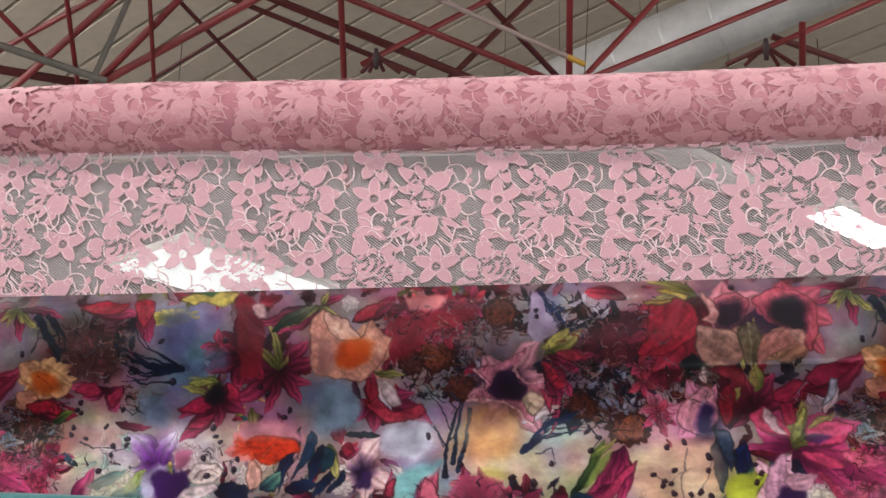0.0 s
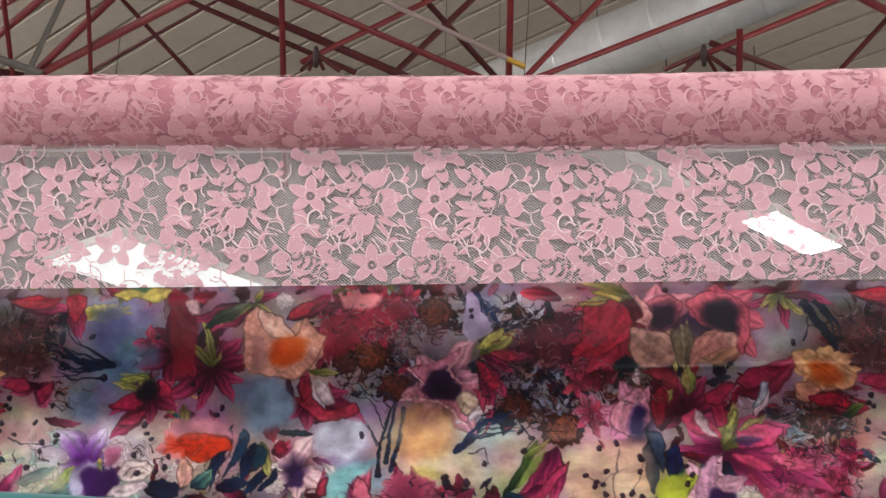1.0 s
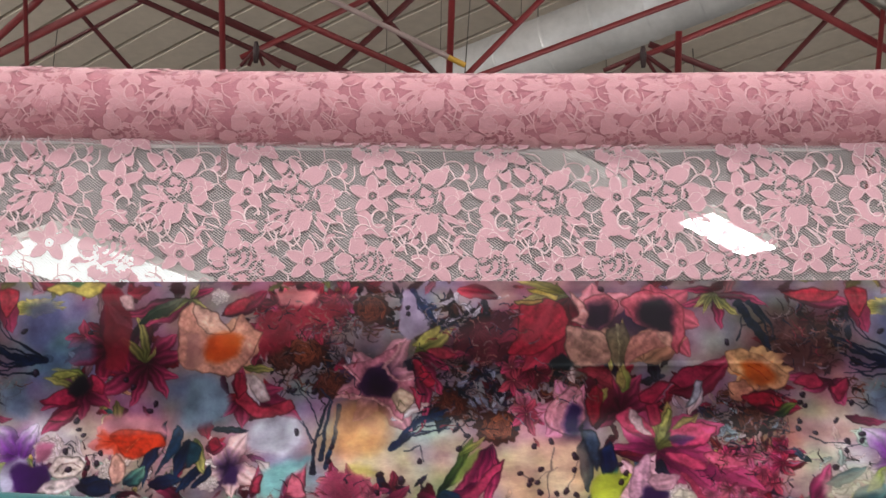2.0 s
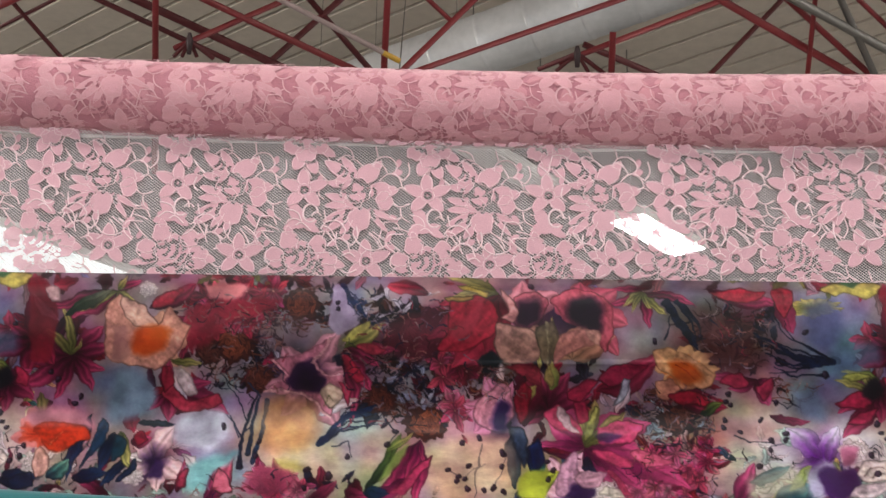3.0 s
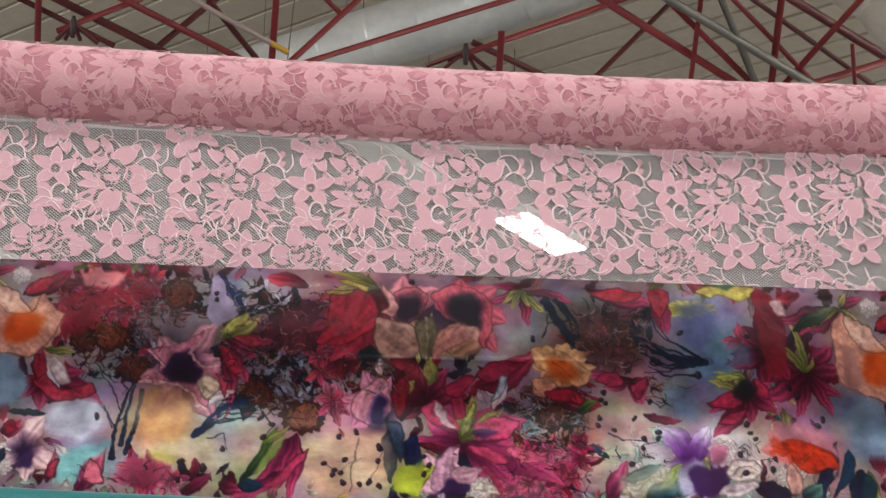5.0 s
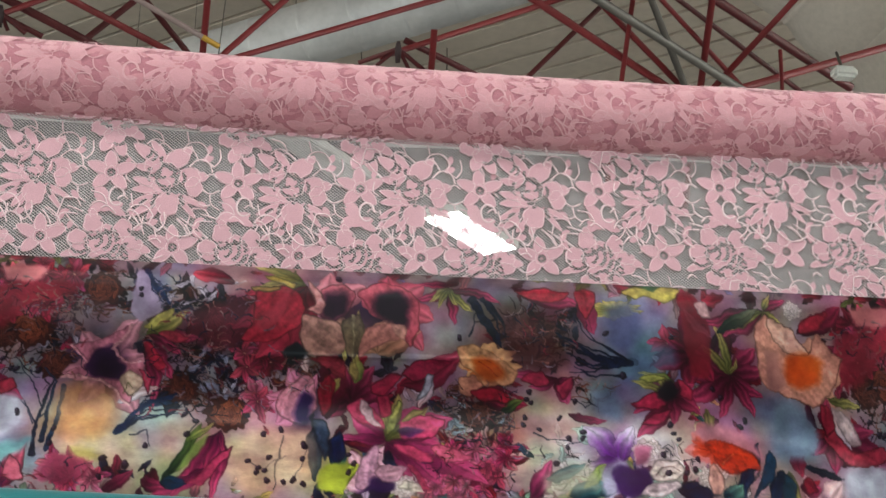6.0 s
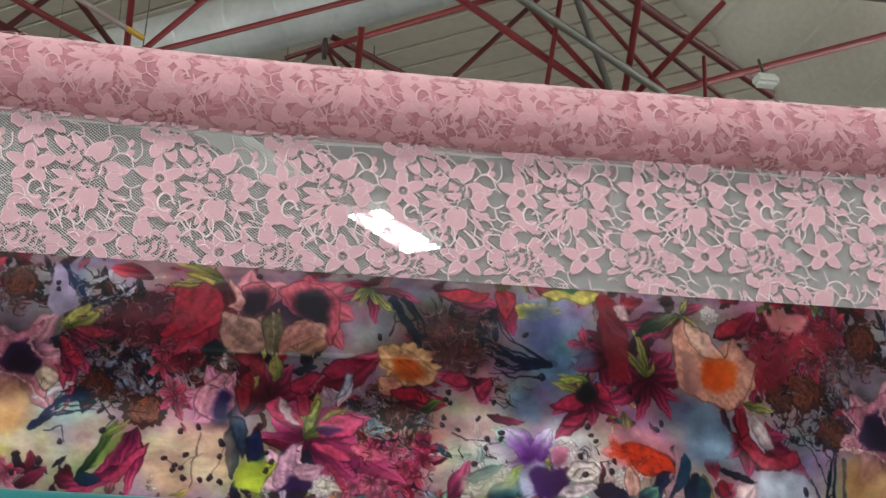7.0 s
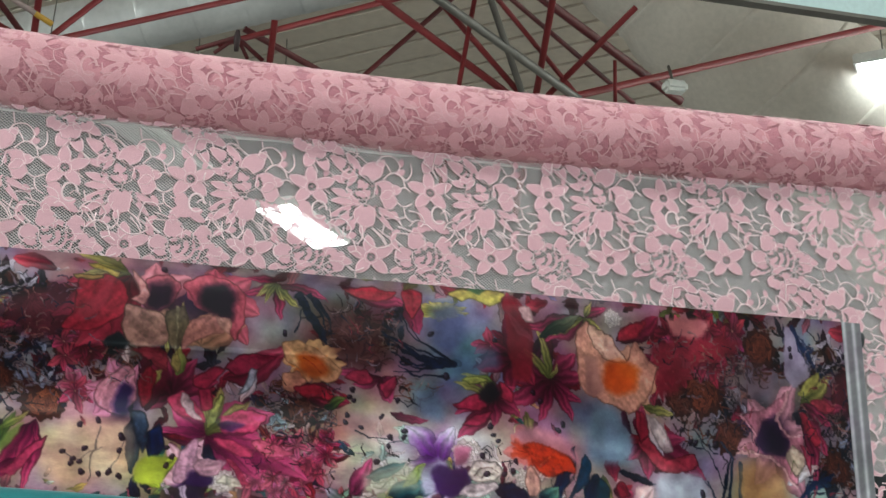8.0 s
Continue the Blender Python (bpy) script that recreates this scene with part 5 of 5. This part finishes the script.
ink.stroke([(1875, 169), (1884, 244), (1878, 319)], 10, 5, (0.66, 0.62, 0.46), 1.0)
ink.patch([(1869, 328), (1896, 323), (1899, 374), (1881, 401), (1865, 365)], (0.74, 0.68, 0.36))
ink.patch([(1732, 324), (1851, 319), (1861, 401), (1797, 374)], (0.66, 0.20, 0.28), soft=6)
# teal dusk and crimson wedges below
ink.patch([(1632, 311), (1685, 264), (1732, 301), (1714, 347), (1660, 348)], (0.12, 0.17, 0.21), soft=10)
ink.patch([(2034, 368), (2088, 317), (2234, 318), (2144, 372), (2080, 393)], (0.62, 0.14, 0.28))
ink.patch([(1943, 401), (2016, 359), (2052, 373), (1999, 437), (1953, 437)], (0.70, 0.15, 0.30))
ink.patch([(1766, 429), (1797, 376), (1829, 402), (1817, 484), (1786, 524)], (0.64, 0.10, 0.22))
ink.patch([(1634, 439), (1724, 366), (1752, 393), (1772, 484), (1719, 547), (1641, 520)], (0.86, 0.55, 0.63), soft=5)
ink.patch([(1692, 502), (1716, 421), (1755, 448), (1744, 538), (1709, 543)], (0.20, 0.11, 0.36), soft=20)
# daffodils
ink.patch([(423, 65), (461, 112), (515, 131), (576, 187), (598, 110), (625, 149), (645, 177), (678, 186), (656, 243), (638, 289), (567, 347), (467, 327), (394, 300), (379, 122)], (0.86, 0.60, 0.50))
ink.patch([(423, 75), (524, 121), (590, 187), (518, 201), (462, 169)], (0.90, 0.70, 0.60))
ink.patch([(492, 202), (571, 182), (613, 201), (592, 275), (530, 301), (488, 283)], (0.92, 0.36, 0.08), soft=22)
ink.patch([(408, 179), (463, 197), (489, 290), (422, 318)], (0.80, 0.56, 0.50), soft=12)
ink.patch([(2235, 270), (2297, 254), (2399, 306), (2443, 352), (2420, 400), (2327, 410), (2308, 371), (2243, 321)], (0.90, 0.68, 0.46))
ink.patch([(2284, 302), (2362, 305), (2410, 362), (2363, 391), (2299, 364)], (0.93, 0.44, 0.10), soft=20)
ink.patch([(2233, 372), (2299, 362), (2329, 401), (2273, 436), (2243, 429)], (0.86, 0.60, 0.46))
ink.patch([(2277, 419), (2345, 408), (2430, 435), (2401, 465), (2328, 458)], (0.70, 0.10, 0.22))
ink.stroke([(2307, 321), (2349, 344), (2372, 371)], 5, 3, (0.8, 0.26, 0.06), 1.0)
ink.stroke([(2325, 311), (2362, 325), (2395, 362)], 4, 2, (0.82, 0.3, 0.06), 1.0)
# star lily with a violet throat and curled pale edges
ink.patch([(1139, 219), (1093, 303), (1124, 349), (1200, 352), (1174, 414), (1144, 496), (1090, 429), (1049, 401), (933, 401), (1013, 353), (948, 304), (1045, 279)], (0.80, 0.48, 0.56))
ink.patch([(1037, 319), (1095, 283), (1109, 353), (1131, 367), (1108, 411), (1017, 395), (1001, 368)], (0.24, 0.11, 0.32), soft=14)
ink.patch([(1099, 411), (1139, 376), (1187, 405), (1175, 451), (1141, 469)], (0.88, 0.78, 0.66))
ink.stroke([(1140, 226), (1093, 307), (1124, 353), (1193, 356)], 11, 6, (0.92, 0.66, 0.68), 1.0)
ink.stroke([(936, 401), (1049, 404), (1095, 440), (1142, 494)], 11, 6, (0.9, 0.68, 0.66), 1.0)
ink.stroke([(954, 308), (1007, 353), (947, 396)], 9, 4, (0.88, 0.6, 0.64), 1.0)
ink.stroke([(1121, 449), (1135, 424), (1151, 442)], 5, 3, (0.46, 0.48, 0.3), 1.0)
# leaves round the star lily
ink.patch([(1183, 241), (1225, 195), (1295, 165), (1264, 222), (1208, 247)], (0.74, 0.71, 0.33))
ink.patch([(1231, 258), (1281, 237), (1339, 262), (1282, 283)], (0.78, 0.22, 0.33))
ink.patch([(1181, 272), (1228, 313), (1273, 379), (1230, 385), (1192, 318)], (0.76, 0.15, 0.28))
ink.patch([(1166, 367), (1214, 396), (1207, 478)], (0.82, 0.22, 0.38))
ink.patch([(1155, 286), (1182, 281), (1192, 323), (1165, 323)], (0.16, 0.16, 0.26), soft=8)
# red leaves, white trumpet and navy tip
ink.patch([(576, 409), (622, 381), (679, 444), (777, 415), (795, 453), (716, 487), (652, 479)], (0.76, 0.21, 0.31))
ink.patch([(571, 326), (616, 317), (641, 381), (596, 418)], (0.72, 0.16, 0.27))
ink.patch([(625, 331), (664, 326), (707, 417), (678, 433), (651, 381)], (0.90, 0.82, 0.80))
ink.patch([(507, 515), (613, 508), (604, 527), (536, 524)], (0.10, 0.20, 0.27))
ink.patch([(490, 553), (528, 542), (547, 579), (507, 597)], (0.70, 0.12, 0.24))
# pale tree and dark branches
ink.patch([(1148, 41), (1176, 29), (1254, 183), (1171, 222), (1134, 174)], (0.70, 0.64, 0.74), soft=8)
ink.stroke([(1192, 40), (1227, 98), (1281, 165)], 22, 8, (0.14, 0.2, 0.38), 1.0)
ink.stroke([(1204, 59), (1209, 107), (1247, 154)], 10, 4, (0.12, 0.16, 0.32), 1.0)
ink.stroke([(878, 613), (888, 506), (909, 416), (867, 380)], 16, 6, (0.16, 0.22, 0.32), 1.0)
ink.stroke([(889, 524), (845, 560), (816, 489)], 7, 3, (0.12, 0.17, 0.26), 1.0)
ink.stroke([(1116, 566), (1187, 505), (1290, 457)], 24, 8, (0.08, 0.18, 0.36), 1.0)
ink.stroke([(1125, 559), (1215, 532), (1274, 522)], 9, 3, (0.08, 0.16, 0.32), 1.0)
ink.stroke([(1143, 541), (1196, 487), (1268, 473)], 9, 3, (0.08, 0.16, 0.32), 1.0)
ink.stroke([(2832, 303), (2736, 306), (2636, 250), (2572, 210)], 24, 7, (0.08, 0.13, 0.27), 1.0)
ink.stroke([(2820, 296), (2697, 267), (2574, 221)], 9, 4, (0.07, 0.11, 0.23), 1.0)
ink.stroke([(2797, 315), (2698, 316), (2606, 289)], 16, 5, (0.09, 0.15, 0.3), 1.0)
ink.stroke([(2798, 344), (2698, 355), (2637, 329)], 9, 4, (0.08, 0.12, 0.24), 1.0)
ink.stroke([(2829, 293), (2708, 234), (2679, 167)], 7, 3, (0.08, 0.1, 0.2), 1.0)
ink.stroke([(2274, 110), (2321, 173), (2372, 252)], 30, 9, (0.1, 0.15, 0.28), 1.0)
ink.stroke([(2304, 102), (2344, 157), (2360, 220)], 13, 4, (0.09, 0.13, 0.25), 1.0)
# leaves and lilies along the upper fold
ink.patch([(2771, 41), (2841, 93), (2865, 76), (2964, 91), (3011, 33)], (0.82, 0.78, 0.36))
ink.patch([(2840, 32), (2894, 59), (2934, 28)], (0.22, 0.50, 0.30), soft=8)
ink.patch([(2407, 71), (2481, 107), (2588, 94), (2604, 68), (2510, 52)], (0.72, 0.16, 0.25))
ink.patch([(2610, 60), (2695, 50), (2704, 101), (2665, 167), (2634, 124)], (0.74, 0.18, 0.27))
ink.patch([(2994, 57), (3040, 41), (3102, 104), (3105, 356), (3035, 341), (3011, 248)], (0.60, 0.11, 0.20), soft=8, alpha=0.85)
ink.patch([(3044, 85), (3098, 72), (3110, 128), (3072, 137)], (0.86, 0.70, 0.68))
ink.patch([(2439, 385), (2522, 329), (2555, 375), (2515, 399)], (0.72, 0.17, 0.32))
ink.patch([(2567, 390), (2639, 359), (2632, 413), (2604, 449)], (0.74, 0.18, 0.34))
ink.patch([(2822, 456), (2921, 396), (2992, 418), (2945, 460)], (0.74, 0.14, 0.31))
ink.patch([(2875, 521), (2929, 472), (2992, 449), (2949, 514)], (0.74, 0.16, 0.34))
ink.patch([(3005, 349), (3060, 387), (3061, 439), (3013, 420)], (0.76, 0.16, 0.32))
ink.patch([(2921, 396), (2989, 349), (3013, 403), (2960, 443)], (0.15, 0.11, 0.17), soft=16)
ink.patch([(2859, 358), (2913, 334), (2974, 357), (2898, 374)], (0.66, 0.68, 0.30))
# magenta lily
ink.patch([(1867, 476), (1908, 445), (1991, 519), (1999, 564), (1909, 533)], (0.88, 0.26, 0.44))
ink.patch([(2046, 529), (2109, 498), (2215, 518), (2156, 585), (2056, 594)], (0.88, 0.27, 0.47))
ink.patch([(1962, 437), (2017, 437), (2018, 519), (1982, 519)], (0.80, 0.18, 0.36))
ink.patch([(1903, 456), (1935, 463), (1987, 555), (1946, 546)], (0.90, 0.78, 0.78))
ink.patch([(2001, 577), (2036, 453), (2052, 473), (2030, 559)], (0.76, 0.82, 0.36))
ink.patch([(2046, 538), (2082, 491), (2141, 471), (2091, 520)], (0.78, 0.78, 0.38))
ink.patch([(2089, 469), (2125, 361), (2158, 363), (2135, 414)], (0.70, 0.77, 0.80))
ink.patch([(2038, 563), (2092, 545), (2129, 554), (2084, 590)], (0.18, 0.16, 0.42), soft=10, alpha=0.7)
# lower part: clouds of colour
ink.patch([(1517, 585), (1607, 557), (1778, 568), (1768, 721), (1537, 746)], (0.92, 0.78, 0.62), soft=40, alpha=0.55)
ink.patch([(-494, 473), (-296, 469), (-288, 526), (-425, 531)], (0.82, 0.64, 0.56), soft=30, alpha=0.6)
ink.patch([(-425, 645), (-254, 615), (-220, 711), (-425, 719)], (0.80, 0.80, 0.68), soft=30, alpha=0.7)
ink.patch([(665, 649), (765, 617), (849, 598), (821, 645), (757, 671), (735, 736), (664, 735)], (0.52, 0.80, 0.78), soft=20)
ink.patch([(961, 634), (1045, 642), (1080, 676), (989, 675)], (0.86, 0.80, 0.44), soft=22)
# violet trumpet and white rose
ink.patch([(-220, 648), (-168, 585), (-135, 617), (-177, 720), (-220, 722)], (0.78, 0.78, 0.88), soft=16)
ink.patch([(-100, 554), (-33, 547), (-50, 611), (-92, 618)], (0.80, 0.45, 0.58), soft=12)
ink.patch([(-169, 609), (-113, 630), (-67, 619), (-42, 667), (-101, 721), (-169, 720), (-186, 648)], (0.34, 0.12, 0.48), soft=14)
ink.patch([(-101, 717), (-50, 674), (34, 660), (51, 684), (-34, 725)], (0.92, 0.84, 0.84))
ink.patch([(-54, 643), (-33, 599), (34, 592), (68, 621), (43, 660), (-25, 667)], (0.92, 0.86, 0.80))
ink.stroke([(-33, 643), (-12, 616), (26, 612), (47, 632)], 6, 3, (0.62, 0.5, 0.48), 1.0)
ink.stroke([(-8, 647), (9, 628), (30, 640)], 5, 3, (0.66, 0.55, 0.5), 1.0)
# scarlet bowl with a rosy haze
ink.patch([(119, 501), (186, 454), (312, 465), (373, 531), (270, 521), (169, 527)], (0.86, 0.54, 0.60), soft=22)
ink.patch([(152, 526), (203, 502), (336, 522), (352, 562), (236, 613), (211, 599)], (0.93, 0.25, 0.07), soft=7)
ink.stroke([(219, 588), (236, 560), (257, 544)], 4, 2, (0.96, 0.62, 0.4), 1.0)
ink.patch([(152, 638), (177, 581), (219, 623), (210, 663), (176, 702)], (0.90, 0.68, 0.60))
ink.patch([(382, 489), (407, 515), (394, 587), (318, 679), (344, 610)], (0.12, 0.29, 0.42))
ink.patch([(427, 548), (468, 580), (460, 620), (418, 650)], (0.12, 0.29, 0.36))
ink.patch([(438, 709), (501, 620), (505, 652), (459, 714)], (0.08, 0.18, 0.34))
ink.patch([(76, 692), (152, 662), (168, 728), (76, 727)], (0.10, 0.18, 0.32))
ink.patch([(544, 681), (573, 627), (601, 655), (593, 696), (551, 695)], (0.24, 0.13, 0.36), soft=12)
ink.patch([(760, 736), (778, 651), (806, 672), (841, 738)], (0.86, 0.42, 0.50))
ink.patch([(639, 723), (651, 663), (668, 656), (668, 724)], (0.78, 0.20, 0.34))
ink.patch([(862, 720), (905, 653), (1031, 676), (1023, 740), (876, 738)], (0.80, 0.32, 0.47), soft=10, alpha=0.75)
ink.patch([(1315, 713), (1336, 654), (1420, 575), (1392, 641)], (0.66, 0.78, 0.36), soft=10)
ink.patch([(1335, 734), (1390, 708), (1460, 636), (1496, 616), (1473, 669), (1403, 748)], (0.80, 0.24, 0.42))
ink.patch([(2024, 609), (2101, 607), (2176, 652), (2085, 646)], (0.88, 0.28, 0.46))
ink.patch([(2144, 611), (2203, 589), (2312, 640), (2216, 664)], (0.92, 0.40, 0.54))
ink.patch([(2070, 661), (2107, 668), (2174, 748), (2141, 748)], (0.86, 0.26, 0.44))
ink.patch([(1866, 592), (1911, 596), (1969, 608), (1895, 618)], (0.60, 0.10, 0.20))
ink.patch([(1904, 737), (1963, 596), (1985, 616), (1996, 710), (1936, 752)], (0.86, 0.64, 0.74), soft=5)
ink.patch([(1951, 754), (1967, 702), (2040, 725), (2039, 755)], (0.24, 0.13, 0.39), soft=14)
ink.patch([(1974, 695), (2012, 660), (2081, 668), (2054, 718), (2003, 724)], (0.88, 0.66, 0.73))
ink.patch([(2046, 748), (2076, 718), (2127, 726), (2148, 758)], (0.92, 0.90, 0.80))
ink.patch([(1753, 523), (1794, 524), (1807, 591), (1791, 678), (1773, 619)], (0.22, 0.30, 0.40), soft=6)
ink.patch([(1811, 583), (1852, 558), (1880, 643), (1857, 671), (1824, 671)], (0.07, 0.17, 0.38))
ink.patch([(1783, 692), (1828, 671), (1887, 672), (1878, 753), (1774, 751)], (0.76, 0.82, 0.22), soft=10)
# torn pale bark and thin dark twigs lie over the dense places
rnd = random.Random(31)
for x0, x1, y0, y1, count in ((740, 1010, 90, 400, 60), (1190, 1600, 120, 520, 120), (1620, 1800, 320, 440, 30), (2200, 2440, 400, 600, 60), (2380, 2640, 130, 330, 40), (630, 1000, 60, 230, 40), (2150, 2460, 600, 760, 40), (640, 1020, 690, 800, 30)):
    for _ in range(count):
        px, py, a, turn = rnd.uniform(x0, x1), rnd.uniform(y0, y1), rnd.uniform(0, 6.28), rnd.uniform(-1.0, 1.0)
        line = [(px, py)]
        for _ in range(3):
            px, py, a = px + 15 * math.cos(a), py + 12 * math.sin(a), a + turn
            line.append((px, py))
        ink.stroke(line, rnd.uniform(4, 7), 2, rnd.choice([(0.58, 0.48, 0.47), (0.50, 0.46, 0.52), (0.60, 0.40, 0.36), (0.16, 0.10, 0.14), (0.10, 0.14, 0.26), (0.56, 0.16, 0.24)]), 2)
# berries
for group in (
    [(738, 348), (772, 388), (794, 392), (828, 358), (860, 388), (795, 527)], [(48, 508), (62, 530), (125, 585), (108, 618), (70, 636), (12, 636)], [(318, 430), (300, 450), (218, 350), (240, 372)], [(910, 575), (903, 625)], [(1141, 62), (1166, 102), (1169, 125), (1128, 150)], [(1366, 124), (1388, 115), (1443, 123)],
    [(1544, 663), (1616, 653), (1581, 685), (1602, 700), (1576, 703), (1603, 733), (1663, 733)], [(1698, 722), (1718, 650), (1729, 608), (1651, 560), (1594, 575), (1729, 735)], [(1216, 620), (1329, 520), (1366, 542), (1344, 587)], [(1886, 650), (1906, 677), (1886, 700), (1811, 48)], [(1146, 687), (1076, 672), (1066, 730), (1466, 370)],
    [(2609, 135), (2610, 155), (2739, 200), (2569, 180)], [(2237, 240), (2385, 215), (2809, 345)], [(2479, 420), (2489, 457), (2470, 445), (2479, 505), (2474, 530), (2520, 543)], [(2624, 567), (2676, 543), (2674, 565), (2620, 602), (2586, 650), (2592, 500), (2644, 450)], [(2982, 510), (2959, 620), (2966, 212)],
):
    for bx, by in group:
        d = Drawing()
        d.berry(bx, by)

# the finished print on the cloth
def soften(img, n):
    for axis in (0, 1):
        img = sum(np.roll(img, k, axis) if axis == 0 else img[:, np.clip(np.arange(LINES) + k, 0, LINES - 1)] for k in range(-n, n + 1)) / (2 * n + 1)
    return img


CANVAS = np.clip(0.84 * CANVAS + 0.16 * soften(CANVAS, 8), 0, 1)
GREY = CANVAS.mean(-1, keepdims=True)
INK = 1.02 * np.clip(GREY + 0.76 * (CANVAS - GREY), 0, 1) ** 2.85

satin = holder("printed_satin", "glossy satin fabric printed with bright lilies and berries", "printed fabric")


def satin_piece(name, a0, a1, printed=True):
    """A stretch of the cloth with its colours, one cell to a face."""
    i0, i1 = int(round((a0 + 0.5047) / CELL)), int(round((a1 + 0.5047) / CELL))
    n = i1 - i0 + 1
    A = -0.5047 + np.arange(i0, i1 + 1) * CELL
    B = TOP_B - np.arange(LINES) * CELL
    co = np.array([cloth_point(a, b) for a in A[::3] for b in B[::3]]).reshape(len(A[::3]), len(B[::3]), 3)
    full = np.empty((n, LINES, 3))
    for c in range(3):
        rows = np.array([np.interp(B[::-1], B[::3][::-1], r[::-1])[::-1] for r in co[:, :, c]])
        full[:, :, c] = np.array([np.interp(A, A[::3], rows[:, j]) for j in range(LINES)]).T
    # beyond the last coarse line the cloth runs on straight
    for over in range((n - 1) // 3 * 3 + 1, n):
        full[over, :, 0] += (over - (n - 1) // 3 * 3) * CELL
    for over in range((LINES - 1) // 3 * 3 + 1, LINES):
        full[:, over, 2] -= (over - (LINES - 1) // 3 * 3) * CELL
    idx = (np.arange(n)[:, None] * LINES + np.arange(LINES)[None, :])
    quads = np.stack([idx[:-1, :-1], idx[:-1, 1:], idx[1:, 1:], idx[1:, :-1]], -1).reshape(-1, 4)
    me = bpy.data.meshes.new(name)
    me.vertices.add(n * LINES)
    me.vertices.foreach_set("co", full.reshape(-1))
    me.loops.add(quads.size)
    me.loops.foreach_set("vertex_index", quads.reshape(-1).astype(np.int32))
    me.polygons.add(len(quads))
    me.polygons.foreach_set("loop_start", np.arange(0, quads.size, 4, dtype=np.int32))
    me.polygons.foreach_set("use_smooth", np.ones(len(quads), dtype=bool))
    me.materials.append(PRINT)
    me.update(calc_edges=True)
    col = np.ones((n, LINES, 4))
    if printed:
        # towards its end the cloth is pulled longer and a little aside
        pull, aside = (np.clip((A - lo) / 0.25, 0, 1) for lo in (0.45, 0.55))
        pull, aside = pull * pull * (3 - 2 * pull), aside * aside * (3 - 2 * aside)
        ci = (np.round((A + 0.5047 - 0.018 * aside) / CELL).astype(int) % COLS)[:, None]
        cj = np.clip(np.round((TOP_B - B)[None, :] / CELL / (1 + 0.30 * pull[:, None])).astype(int), 0, LINES - 1)
        col[:, :, :3] = INK[ci, cj]
    else:
        weave = 0.5 + 0.5 * np.sin((A - a0) / 0.0125 * 2 * np.pi)[:, None]
        col[:, :, :3] = 0.30 + 0.50 * (weave ** 3)[..., None] * np.ones((1, LINES, 1))
    at = me.color_attributes.new("print", "FLOAT_COLOR", "POINT")
    at.data.foreach_set("color", col.reshape(-1))
    return part(name, me, satin)


satin_piece("cloth", -0.96, 0.893)
tagged(satin_piece("selvedge", 0.893, 0.918, False), "pale woven selvedge with two white stripes")

# teal and black cloth below
teal = holder("teal_satin", "plain teal satin draped over the lower rail", "fabric")


def drape(name, x0, x1, top, y_front, mat, length, seed, fall):
    """Cloth laid over a rail: a rounded fold above, soft waves below."""
    nx = 70
    prof = [(0.022 * (1 + math.cos(math.pi * k / 8)), top - 0.022 + 0.022 * math.sin(math.pi * k / 8)) for k in range(9)]
    for k in range(1, 9):
        prof.append((-0.004 * k / 8, top - 0.022 - length * k / 8))
    verts, faces = [], []
    for i in range(nx + 1):
        x = x0 + (x1 - x0) * i / nx
        for k, (dy, z) in enumerate(prof):
            w = max(0, k - 6) / 10
            verts.append((x, y_front + dy + 0.012 * w * math.sin(x * 22 + seed) + 0.006 * w * math.sin(x * 51), z + 0.002 * math.sin(x * 9 + seed) - fall * (x + 0.25)))
    n = len(prof)
    for i in range(nx):
        for k in range(n - 1):
            a = i * n + k
            faces.append((a, a + n, a + n + 1, a + 1))
    return mesh_of(name, verts, faces, mat)


part("drape", drape("drape", -1.05, 0.86, EYE + 0.2345, 1.308, TEAL, 0.5, 1.0, 0.036), teal)
black = holder("black_fabric", "black cloth hanging beside the printed satin", "fabric")
part("drape", drape("drape", 0.900, 1.22, EYE + 0.342, 1.50, BLACK_CLOTH, 0.6, 3.0, 0.0), black)
